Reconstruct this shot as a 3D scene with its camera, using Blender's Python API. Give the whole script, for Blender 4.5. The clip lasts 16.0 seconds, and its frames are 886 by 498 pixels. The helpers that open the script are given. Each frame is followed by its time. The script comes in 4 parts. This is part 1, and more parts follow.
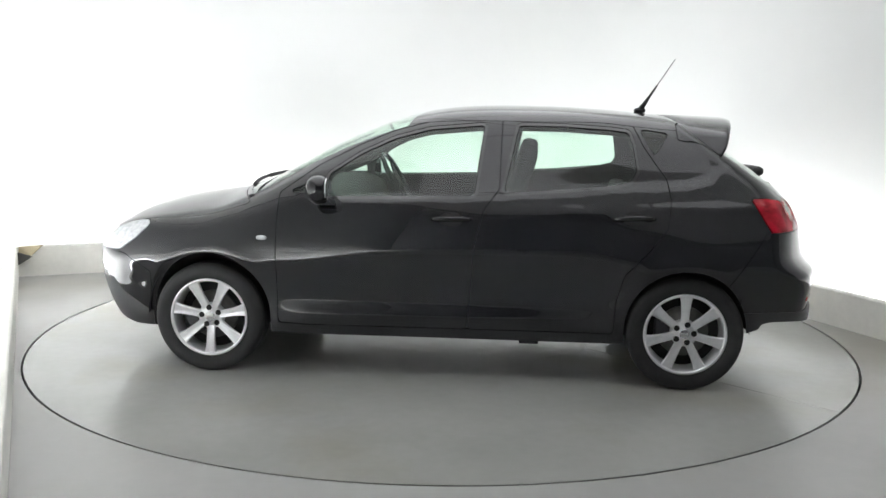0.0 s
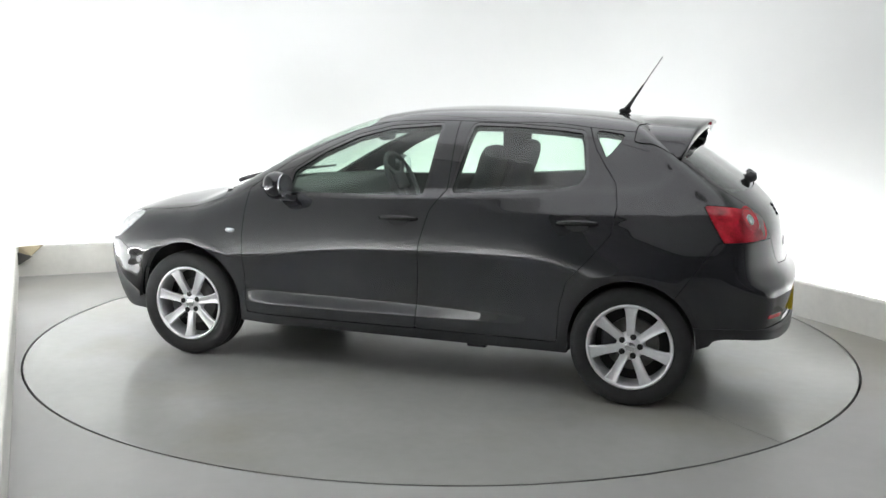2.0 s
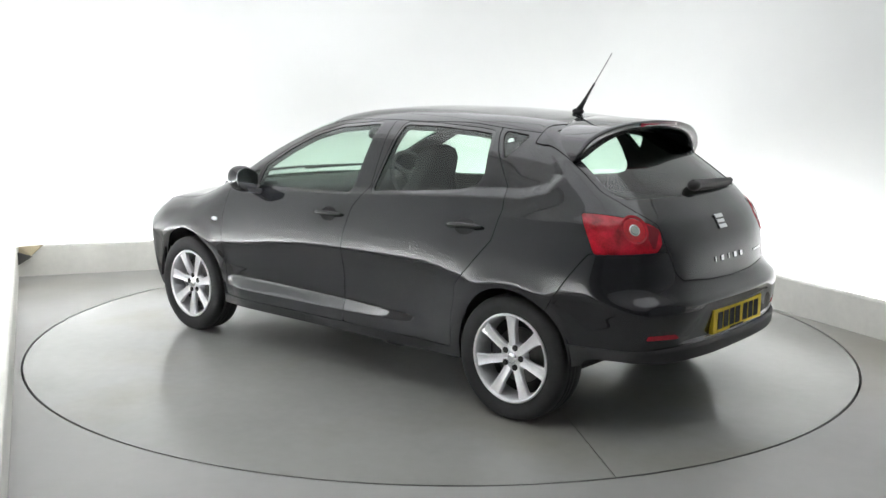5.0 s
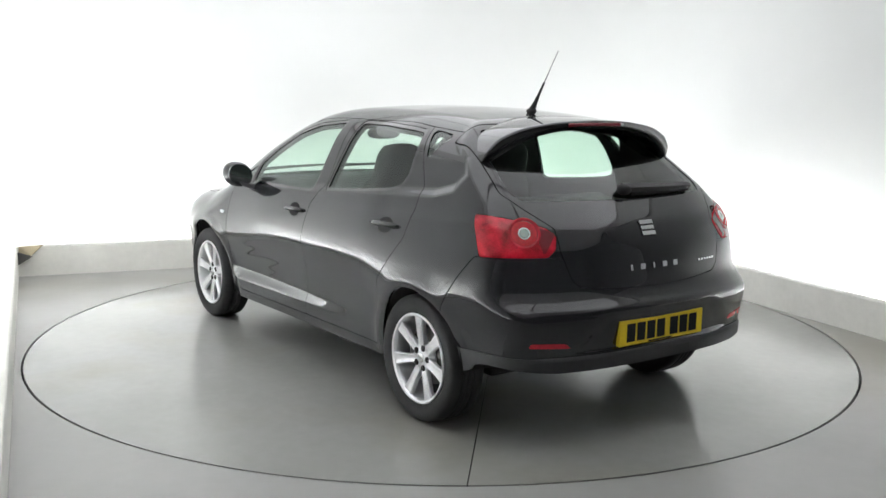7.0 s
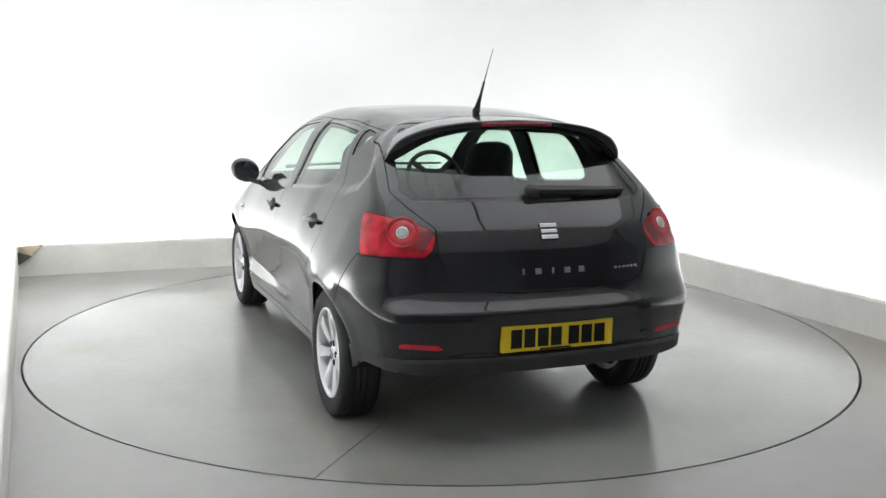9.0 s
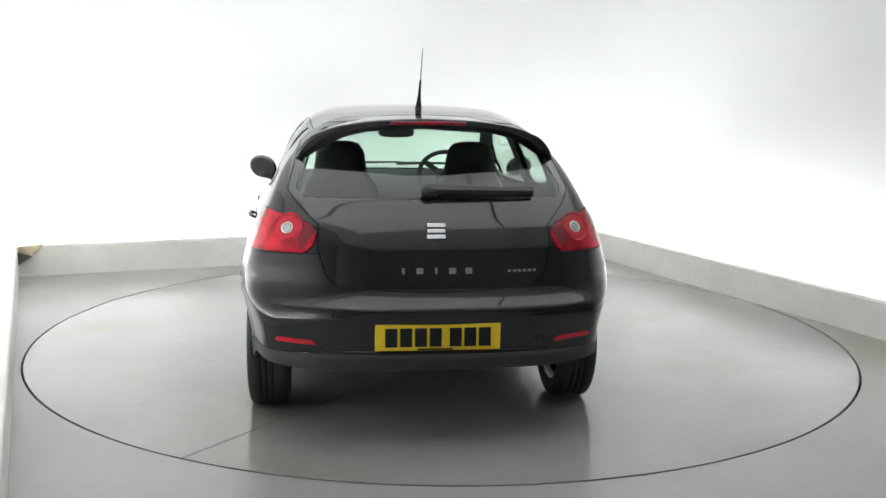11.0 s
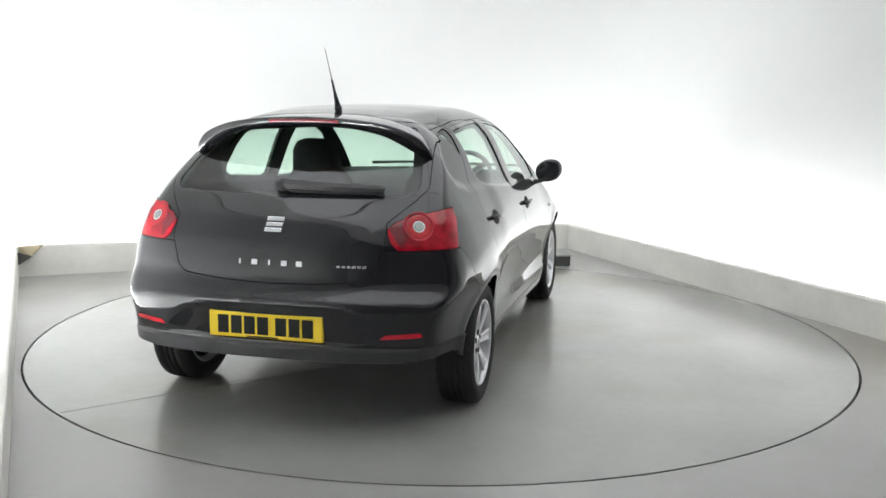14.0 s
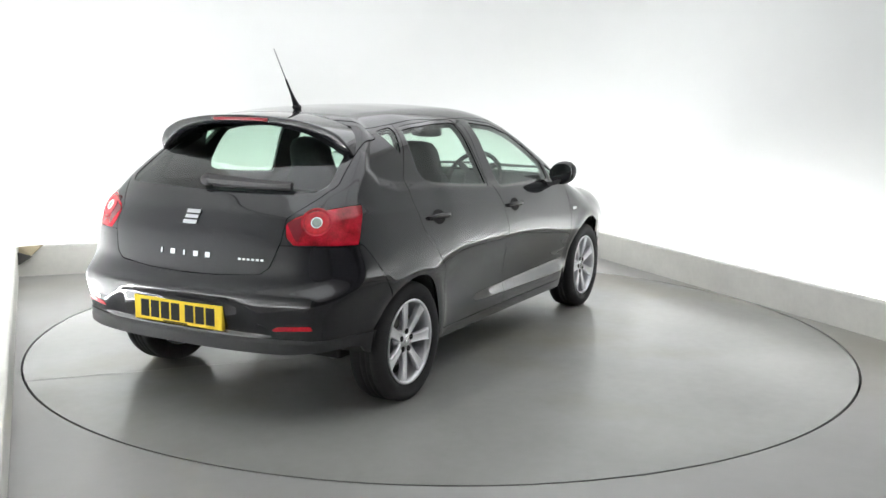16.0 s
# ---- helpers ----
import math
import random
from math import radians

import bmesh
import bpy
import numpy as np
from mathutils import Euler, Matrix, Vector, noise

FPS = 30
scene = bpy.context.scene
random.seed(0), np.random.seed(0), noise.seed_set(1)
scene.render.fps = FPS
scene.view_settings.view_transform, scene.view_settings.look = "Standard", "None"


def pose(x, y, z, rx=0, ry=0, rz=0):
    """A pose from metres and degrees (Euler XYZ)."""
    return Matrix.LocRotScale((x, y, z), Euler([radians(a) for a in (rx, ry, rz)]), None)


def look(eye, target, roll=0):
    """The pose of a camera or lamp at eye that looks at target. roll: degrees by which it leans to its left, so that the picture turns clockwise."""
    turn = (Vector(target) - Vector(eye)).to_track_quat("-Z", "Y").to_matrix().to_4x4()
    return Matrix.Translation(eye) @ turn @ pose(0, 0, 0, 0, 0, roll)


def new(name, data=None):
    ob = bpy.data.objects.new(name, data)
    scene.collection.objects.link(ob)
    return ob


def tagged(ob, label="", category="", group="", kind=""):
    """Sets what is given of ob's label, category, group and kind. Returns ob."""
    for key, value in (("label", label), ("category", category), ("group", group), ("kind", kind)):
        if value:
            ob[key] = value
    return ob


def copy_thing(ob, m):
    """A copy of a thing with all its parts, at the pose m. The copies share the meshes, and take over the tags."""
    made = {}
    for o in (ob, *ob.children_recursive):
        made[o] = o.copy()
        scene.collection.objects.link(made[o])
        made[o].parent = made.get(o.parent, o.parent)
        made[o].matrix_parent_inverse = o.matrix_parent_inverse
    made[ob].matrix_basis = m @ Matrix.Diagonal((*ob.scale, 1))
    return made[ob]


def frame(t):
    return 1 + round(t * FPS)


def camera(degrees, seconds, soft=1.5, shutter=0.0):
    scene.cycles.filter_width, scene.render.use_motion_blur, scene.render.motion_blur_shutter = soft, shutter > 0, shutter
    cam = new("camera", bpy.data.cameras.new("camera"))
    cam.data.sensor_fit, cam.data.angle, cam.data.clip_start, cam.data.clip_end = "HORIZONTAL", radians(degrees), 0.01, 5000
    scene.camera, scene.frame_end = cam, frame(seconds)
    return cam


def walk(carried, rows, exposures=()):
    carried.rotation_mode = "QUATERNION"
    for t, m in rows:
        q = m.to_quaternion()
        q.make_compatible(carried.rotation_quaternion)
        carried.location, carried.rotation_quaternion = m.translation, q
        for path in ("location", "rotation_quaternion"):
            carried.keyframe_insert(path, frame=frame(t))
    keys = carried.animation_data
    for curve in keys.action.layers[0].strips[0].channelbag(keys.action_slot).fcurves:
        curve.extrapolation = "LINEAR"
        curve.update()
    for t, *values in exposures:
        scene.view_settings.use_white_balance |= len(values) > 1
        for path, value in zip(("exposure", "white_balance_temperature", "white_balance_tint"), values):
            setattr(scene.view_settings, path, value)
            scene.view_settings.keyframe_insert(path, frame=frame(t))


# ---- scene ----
import functools

# Camera: fixed on a stand beside the turntable
cam = camera(49.8, 16.0)
EYE = Vector((0.0, -5.892, 1.4745))
PITCH, YAW = radians(-9.262), radians(-0.1)
AIM = EYE + Vector((math.sin(YAW) * math.cos(PITCH), math.cos(YAW) * math.cos(PITCH), math.sin(PITCH)))
CAM_POSE = look(EYE, AIM, 0.775)
walk(cam, [(0.0, CAM_POSE), (16.0, CAM_POSE)])

# Light
scene.view_settings.exposure = 0.0
CEILING_GLOW, TROUGH_GLOW = 0.78, 98.0
world = bpy.data.worlds.new("world")
scene.world = world
world.use_nodes = True
world.node_tree.nodes["Background"].inputs[0].default_value = (0.8, 0.85, 0.9, 1)
world.node_tree.nodes["Background"].inputs[1].default_value = 0.05


# ---- materials ----
def material(name, color, rough=0.5, metal=0.0, coat=0.0, coat_rough=0.03, noise_scale=0.0, vary=0.0, bump=0.0, bump_scale=200.0,
             emit=0.0, rough_vary=0.0, spec=0.5, detail=4.0):
    m = bpy.data.materials.new(name)
    m.use_nodes = True
    nt = m.node_tree
    b = nt.nodes["Principled BSDF"]
    b.inputs["Base Color"].default_value = (*color, 1)
    b.inputs["Roughness"].default_value = rough
    b.inputs["Metallic"].default_value = metal
    b.inputs["Coat Weight"].default_value = coat
    b.inputs["Coat Roughness"].default_value = coat_rough
    b.inputs["Coat IOR"].default_value = 1.58
    b.inputs["Specular IOR Level"].default_value = spec
    if emit:
        b.inputs["Emission Color"].default_value = (*color, 1)
        b.inputs["Emission Strength"].default_value = emit
    tc = nt.nodes.new("ShaderNodeTexCoord")
    if vary or rough_vary:
        n1 = nt.nodes.new("ShaderNodeTexNoise")
        n1.inputs["Scale"].default_value = noise_scale
        n1.inputs["Detail"].default_value = detail
        nt.links.new(tc.outputs["Object"], n1.inputs["Vector"])
        n2 = nt.nodes.new("ShaderNodeTexNoise")
        n2.inputs["Scale"].default_value = noise_scale * 9
        n2.inputs["Detail"].default_value = 3
        nt.links.new(tc.outputs["Object"], n2.inputs["Vector"])
        mixv = nt.nodes.new("ShaderNodeMath")
        mixv.operation = "MULTIPLY_ADD"
        mixv.inputs[1].default_value = 0.35
        nt.links.new(n2.outputs["Fac"], mixv.inputs[0])
        nt.links.new(n1.outputs["Fac"], mixv.inputs[2])
        for amount, socket, base in ((vary, "Base Color", None), (rough_vary, "Roughness", rough)):
            if not amount:
                continue
            mr = nt.nodes.new("ShaderNodeMapRange")
            mr.inputs["From Min"].default_value, mr.inputs["From Max"].default_value = 0.35, 1.0
            nt.links.new(mixv.outputs[0], mr.inputs["Value"])
            if base is None:
                mr.inputs["To Min"].default_value, mr.inputs["To Max"].default_value = 1 - amount, 1 + amount
                mul = nt.nodes.new("ShaderNodeVectorMath")
                mul.operation = "SCALE"
                mul.inputs[0].default_value = color
                nt.links.new(mr.outputs[0], mul.inputs["Scale"])
                nt.links.new(mul.outputs[0], b.inputs[socket])
            else:
                mr.inputs["To Min"].default_value, mr.inputs["To Max"].default_value = max(base - amount, 0.02), base + amount
                nt.links.new(mr.outputs[0], b.inputs[socket])
    if bump:
        n3 = nt.nodes.new("ShaderNodeTexNoise")
        n3.inputs["Scale"].default_value = bump_scale
        n3.inputs["Detail"].default_value = 3
        nt.links.new(tc.outputs["Object"], n3.inputs["Vector"])
        bp = nt.nodes.new("ShaderNodeBump")
        bp.inputs["Strength"].default_value = bump
        bp.inputs["Distance"].default_value = 0.002
        nt.links.new(n3.outputs["Fac"], bp.inputs["Height"])
        nt.links.new(bp.outputs["Normal"], b.inputs["Normal"])
    return m


def glass_material(name, tint, gloss=1.0):
    m = bpy.data.materials.new(name)
    m.use_nodes = True
    nt = m.node_tree
    nt.nodes.remove(nt.nodes["Principled BSDF"])
    out = nt.nodes["Material Output"]
    tr = nt.nodes.new("ShaderNodeBsdfTransparent")
    tr.inputs[0].default_value = (*tint, 1)
    gl = nt.nodes.new("ShaderNodeBsdfGlossy")
    gl.inputs["Roughness"].default_value = 0.0
    gl.inputs[0].default_value = (gloss, gloss, gloss, 1)
    lw = nt.nodes.new("ShaderNodeLayerWeight")
    lw.inputs[0].default_value = 0.5
    pw = nt.nodes.new("ShaderNodeMath")
    pw.operation = "POWER"
    pw.inputs[1].default_value = 5.0
    nt.links.new(lw.outputs["Facing"], pw.inputs[0])
    fr = nt.nodes.new("ShaderNodeMapRange")
    fr.inputs["To Min"].default_value = 0.055
    nt.links.new(pw.outputs[0], fr.inputs["Value"])
    mx = nt.nodes.new("ShaderNodeMixShader")
    nt.links.new(fr.outputs[0], mx.inputs[0])
    nt.links.new(tr.outputs[0], mx.inputs[1])
    nt.links.new(gl.outputs[0], mx.inputs[2])
    nt.links.new(mx.outputs[0], out.inputs[0])
    return m


PAINT = material("black_metallic_paint", (0.011, 0.011, 0.0135), 0.4, 0.0, coat=1.0, coat_rough=0.012, noise_scale=900, vary=0.5, spec=0.03)
PLASTIC = material("black_trim_plastic", (0.020, 0.020, 0.0215), 0.58, noise_scale=60, vary=0.2, bump=0.15, bump_scale=500)
GLOSS_BLACK = material("gloss_black_trim", (0.008, 0.008, 0.009), 0.12, coat=0.5)
RUBBER = material("tyre_rubber", (0.013, 0.013, 0.014), 0.75, noise_scale=25, vary=0.35, bump=0.25, bump_scale=260)
ALLOY = material("silver_alloy", (0.84, 0.84, 0.86), 0.28, 0.55, coat=0.5, coat_rough=0.08, noise_scale=30, vary=0.08)
DARK_METAL = material("dark_metal", (0.06, 0.06, 0.065), 0.5, 0.6, noise_scale=25, vary=0.3)
DISC_METAL = material("brake_steel", (0.16, 0.155, 0.15), 0.35, 0.9, noise_scale=30, vary=0.2)
CHROME = material("chrome", (0.82, 0.83, 0.85), 0.12, 1.0)
CABIN = material("dark_cabin_trim", (0.022, 0.022, 0.024), 0.7, noise_scale=20, vary=0.25, bump=0.06, bump_scale=120)
CLOTH = material("dark_seat_cloth", (0.05, 0.05, 0.054), 0.85, noise_scale=40, vary=0.35, bump=0.08, bump_scale=120)
WELL = material("wheel_housing", (0.018, 0.018, 0.018), 0.9, noise_scale=20, vary=0.3)
RED_LENS = material("red_lamp_lens", (0.40, 0.006, 0.018), 0.15, coat=0.6, noise_scale=16, vary=0.75, spec=0.2)
RED_BRIGHT = material("bright_red_reflector", (0.50, 0.010, 0.020), 0.2, coat=0.45, noise_scale=60, vary=0.3)
CLEAR_LENS = material("clear_lamp_lens", (0.62, 0.64, 0.66), 0.1, 0.4, coat=1.0, noise_scale=40, vary=0.35)
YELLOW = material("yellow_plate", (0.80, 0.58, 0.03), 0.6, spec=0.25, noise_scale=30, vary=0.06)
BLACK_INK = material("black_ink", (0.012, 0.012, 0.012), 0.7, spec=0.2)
GLASS = glass_material("green_tinted_glass", (0.76, 0.89, 0.81))
MIRROR = material("mirror_glass", (0.55, 0.57, 0.58), 0.02, 1.0)
BULB = material("grey_bulb_lens", (0.42, 0.44, 0.42), 0.15, 0.3, coat=1.0)
DIM_RED = material("unlit_dark_red_lens", (0.17, 0.005, 0.014), 0.2, coat=0.6)
MAST = material("pale_grey_mast", (0.32, 0.32, 0.32), 0.4, 0.3)
WALL_WHITE = material("matt_white_cyclorama", (0.78, 0.79, 0.78), 0.9, noise_scale=0.6, vary=0.02, bump=0.05, bump_scale=40)
PARAPET = material("cream_painted_boarding", (0.84, 0.83, 0.78), 0.6, noise_scale=3, vary=0.10, bump=0.15, bump_scale=60)
DARK_END = material("dark_end_wall", (0.22, 0.22, 0.225), 0.95, noise_scale=4, vary=0.2, bump=0.3, bump_scale=80)
CEILING_MAT = material("white_ceiling", (0.75, 0.75, 0.74), 0.9, noise_scale=2, vary=0.04)
GAP_SHADE = material("gap_shade_black", (0.01, 0.01, 0.01), 0.9)
BOX_TOP = material("worn_grey_top", (0.33, 0.33, 0.31), 0.5, noise_scale=9, vary=0.3)
BOX_GREY = material("grey_painted_steel_box", (0.07, 0.07, 0.066), 0.5, noise_scale=8, vary=0.3)


def floor_material(name, color, rough, scale):
    """Satin floor paint: broad soft stains in colour and gloss, with faint fine speckle."""
    m = material(name, color, rough)
    nt = m.node_tree
    b = nt.nodes["Principled BSDF"]
    tc = nt.nodes["Texture Coordinate"]
    broad = nt.nodes.new("ShaderNodeTexNoise")
    broad.inputs["Scale"].default_value, broad.inputs["Detail"].default_value = scale, 2.0
    fine = nt.nodes.new("ShaderNodeTexNoise")
    fine.inputs["Scale"].default_value, fine.inputs["Detail"].default_value = scale * 14, 2.0
    mix = nt.nodes.new("ShaderNodeMath")
    mix.operation, mix.inputs[1].default_value = "MULTIPLY_ADD", 0.25
    for n in (broad, fine):
        nt.links.new(tc.outputs["Object"], n.inputs["Vector"])
    nt.links.new(fine.outputs[0], mix.inputs[0])
    nt.links.new(broad.outputs[0], mix.inputs[2])
    tone = nt.nodes.new("ShaderNodeMapRange")
    tone.inputs["From Min"].default_value, tone.inputs["From Max"].default_value = 0.35, 0.90
    tone.inputs["To Min"].default_value, tone.inputs["To Max"].default_value = 0.88, 1.10
    nt.links.new(mix.outputs[0], tone.inputs["Value"])
    scale_node = nt.nodes.new("ShaderNodeVectorMath")
    scale_node.operation = "SCALE"
    stain = nt.nodes.new("ShaderNodeTexNoise")
    stain.inputs["Scale"].default_value, stain.inputs["Detail"].default_value = scale * 0.62, 5.0
    nt.links.new(tc.outputs["Object"], stain.inputs["Vector"])
    where = nt.nodes.new("ShaderNodeMapRange")
    where.inputs["From Min"].default_value, where.inputs["From Max"].default_value = 0.52, 0.70
    nt.links.new(stain.outputs[0], where.inputs["Value"])
    dirt = nt.nodes.new("ShaderNodeMix")
    dirt.data_type = "RGBA"
    for socket in dirt.inputs:
        if socket.type == "RGBA":
            socket.default_value = (*color, 1) if socket.name == "A" else (color[0] * 0.90, color[1] * 0.86, color[2] * 0.76, 1)
    nt.links.new(where.outputs[0], dirt.inputs[0])
    nt.links.new([o for o in dirt.outputs if o.type == "RGBA"][0], scale_node.inputs[0])
    nt.links.new(tone.outputs[0], scale_node.inputs["Scale"])
    nt.links.new(scale_node.outputs[0], b.inputs["Base Color"])
    gloss = nt.nodes.new("ShaderNodeMapRange")
    gloss.inputs["From Min"].default_value, gloss.inputs["From Max"].default_value = 0.35, 0.90
    gloss.inputs["To Min"].default_value, gloss.inputs["To Max"].default_value = rough + 0.07, rough - 0.06
    nt.links.new(broad.outputs[0], gloss.inputs["Value"])
    nt.links.new(gloss.outputs[0], b.inputs["Roughness"])
    b.inputs["Specular IOR Level"].default_value = 0.7
    return m


FLOOR_MAT = floor_material("grey_painted_floor", (0.325, 0.325, 0.312), 0.30, 0.9)
DISC_MAT = floor_material("grey_turntable_floor", (0.320, 0.320, 0.307), 0.17, 1.1)
GLOW = material("white_softbox", (0.99, 1.0, 1.02), 0.5, emit=CEILING_GLOW)
TUBE_GLOW = material("lit_tube", (0.99, 1.0, 1.02), 0.5, emit=TROUGH_GLOW)


# ---- mesh helpers ----
def solid(name, V, faces, mat, parent=None, label="", normals=None, smooth=True):
    me = bpy.data.meshes.new(name)
    me.from_pydata([tuple(v) for v in V], [], [tuple(f) for f in faces])
    me.materials.append(mat)
    if smooth:
        me.polygons.foreach_set("use_smooth", [True] * len(me.polygons))
    if normals is not None:
        me.normals_split_custom_set_from_vertices([tuple(n) for n in normals])
    me.update()
    ob = new(name, me)
    if parent:
        ob.parent = parent
    if label:
        ob["label"] = label
    return ob


def part(name, bm, mat, parent=None, label="", smooth=False):
    me = bpy.data.meshes.new(name)
    bm.to_mesh(me)
    bm.free()
    me.materials.append(mat)
    if smooth:
        me.polygons.foreach_set("use_smooth", [True] * len(me.polygons))
    ob = new(name, me)
    if parent:
        ob.parent = parent
    if label:
        ob["label"] = label
    return ob


def box_bm(x0, x1, y0, y1, z0, z1, bevel=0.0, segments=2, bm=None, m=None):
    b = bmesh.new()
    bmesh.ops.create_cube(b, size=1)
    bmesh.ops.transform(b, matrix=Matrix.Translation(((x0 + x1) / 2, (y0 + y1) / 2, (z0 + z1) / 2)) @ Matrix.Diagonal((x1 - x0, y1 - y0, z1 - z0, 1)), verts=b.verts)
    if bevel:
        bmesh.ops.bevel(b, geom=b.edges[:], offset=bevel, segments=segments, profile=0.5, affect="EDGES")
    if m:
        bmesh.ops.transform(b, matrix=m, verts=b.verts)
    if bm is None:
        return b
    tmp = bpy.data.meshes.new("tmp")
    b.to_mesh(tmp)
    b.free()
    bm.from_mesh(tmp)
    bpy.data.meshes.remove(tmp)
    return bm


def revolve(profile, steps=48, axis="y", a0=0.0, a1=2 * math.pi):
    """Verts and faces of a profile of (radius, along) turned about an axis."""
    full = abs(a1 - a0 - 2 * math.pi) < 1e-6
    n = steps if full else steps + 1
    V, Fc = [], []
    for i in range(n):
        a = a0 + (a1 - a0) * i / steps
        for r, h in profile:
            c, s = r * math.cos(a), r * math.sin(a)
            V.append((c, h, s) if axis == "y" else (c, s, h) if axis == "z" else (h, c, s))
    k = len(profile)
    for i in range(steps):
        for j in range(k - 1):
            a, b = i * k + j, ((i + 1) % n) * k + j
            Fc.append((a, b, b + 1, a + 1))
    return V, Fc


def tube(points, radius, sides=10, ends=True):
    """Verts and faces of a round bar along points; radius may be a list."""
    P = [Vector(q) for q in points]
    R = radius if isinstance(radius, (list, tuple)) else [radius] * len(P)
    V, Fc = [], []
    up = Vector((0.3, 0.5, 0.81))
    for i, q in enumerate(P):
        d = (P[min(i + 1, len(P) - 1)] - P[max(i - 1, 0)]).normalized()
        a = d.cross(up).normalized()
        b = d.cross(a)
        for j in range(sides):
            w = 2 * math.pi * j / sides
            V.append(q + R[i] * (math.cos(w) * a + math.sin(w) * b))
    for i in range(len(P) - 1):
        for j in range(sides):
            k = (j + 1) % sides
            Fc.append((i * sides + j, i * sides + k, (i + 1) * sides + k, (i + 1) * sides + j))
    if ends:
        Fc.append(tuple(range(sides))[::-1])
        Fc.append(tuple(range((len(P) - 1) * sides, len(P) * sides)))
    return V, Fc


# ---- the booth ----
ROOM_N = Vector((0.913, 0.408, 0.0))
ROOM_D = Vector((0.408, -0.913, 0.0))
BACK_L, BACK_R = Vector((-3.36, 1.50, 0)), Vector((1.19, 3.285, 0))
DISC_R = 2.426
DISC_C = Vector((-0.011, -0.02, 0))


def room(n, d, z=0.0):
    q = ROOM_N * n + ROOM_D * d
    return Vector((q.x, q.y, z))


def ring_faces(rings, closed=True):
    k = len(rings[0])
    V = [v for r in rings for v in r]
    Fc = []
    for i in range(len(rings) - 1):
        for j in range(k if closed else k - 1):
            a, b = i * k + j, i * k + (j + 1) % k
            Fc.append((a, b, b + k, a + k))
    return V, Fc


def build_floor():
    steps = 128
    inner = [DISC_C + (DISC_R + 0.013) * Vector((math.cos(2 * math.pi * i / steps), math.sin(2 * math.pi * i / steps), 0)) for i in range(steps)]
    mid = [DISC_C + (v - DISC_C) * 1.02 for v in inner]
    outer = [v.normalized() * 14.0 for v in inner]
    deep = [v + Vector((0, 0, -0.06)) for v in inner]
    V, Fc = ring_faces([deep, inner, mid, outer])
    ob = solid("floor", V, Fc, FLOOR_MAT, smooth=False)
    tagged(ob, "grey painted concrete studio floor, satin and scuffed", "floor", kind="structure")
    # A near-black sheet under the turntable gap puts the gap's shade into colour.
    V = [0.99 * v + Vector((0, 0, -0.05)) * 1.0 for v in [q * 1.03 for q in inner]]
    pit = solid("floor_gap_shade", V, [tuple(range(steps))], GAP_SHADE, smooth=False)
    tagged(pit, "near-black sheet standing for the shade in the turntable gap", "pit", kind="structure")


def rounded_outline(corners, radius, steps=10):
    out = []
    k = len(corners)
    for i in range(k):
        a, b, c = corners[i - 1], corners[i], corners[(i + 1) % k]
        u, w = (a - b).normalized(), (c - b).normalized()
        half = u.angle(w) / 2
        if half > 1.5:
            out.append(b)
            continue
        cut = radius / math.tan(half)
        p0, p1 = b + u * cut, b + w * cut
        for j in range(steps + 1):
            t = j / steps
            out.append((1 - t) ** 2 * p0 + 2 * t * (1 - t) * b + t * t * p1)
    return out


def build_walls():
    gap = 0.66
    bd = (BACK_R - BACK_L).normalized()
    bn = Vector((-bd.y, bd.x, 0))
    far_l = BACK_L - ROOM_N * gap + bn * gap
    far_r = BACK_R + ROOM_N * gap + bn * gap
    near_r = room(2.43 + gap, 7.2)
    near_l = room(-2.53 - gap, 7.2)
    split = 3.9
    mid_r, mid_l = room(2.43 + gap, split), room(-2.53 - gap, split)
    outline = rounded_outline([far_l, far_r, mid_r, near_r, near_l, mid_l], 0.9)
    rings = []
    for z in (-0.2, 0.0, 0.6, 1.2, 1.8, 2.4, 2.8):
        rings.append([v + Vector((0, 0, z)) for v in outline])
    centre = sum(outline, Vector()) / len(outline)
    for a in range(1, 7):
        w = a / 6 * math.pi / 2
        rings.append([v + (centre - v).normalized() * 0.5 * (1 - math.cos(w)) + Vector((0, 0, 2.8 + 0.5 * math.sin(w))) for v in outline])
    V, Fc = ring_faces(rings)
    near = [max(V[i].dot(ROOM_D) for i in f) > split + 0.2 for f in Fc]
    # The unseen camera end is added in grey to darken the car's reflections.
    for name, keep, mat, label in (("wall_cyclorama", False, WALL_WHITE, "seamless matt white curved studio wall"),
                                   ("wall_dark_end", True, DARK_END, "unseen grey wall at the camera end, added to darken the car's reflections")):
        faces = [f for f, n in zip(Fc, near) if n == keep]
        used = sorted({i for f in faces for i in f})
        where = {q: k for k, q in enumerate(used)}
        ob = solid(name, [V[i] for i in used], [tuple(where[i] for i in f) for f in faces], mat)
        so = ob.modifiers.new("thickness", "SOLIDIFY")
        so.thickness, so.offset = 0.08, 1.0
        tagged(ob, label, "wall", kind="structure")
    top = [v for v in rings[-1]]
    ob = solid("ceiling", [v + Vector((0, 0, dz)) for dz in (0.0, 0.1) for v in top], [tuple(range(len(top))), tuple(range(len(top), 2 * len(top)))[::-1]], CEILING_MAT, smooth=False)
    tagged(ob, "white studio ceiling", "ceiling", kind="structure")


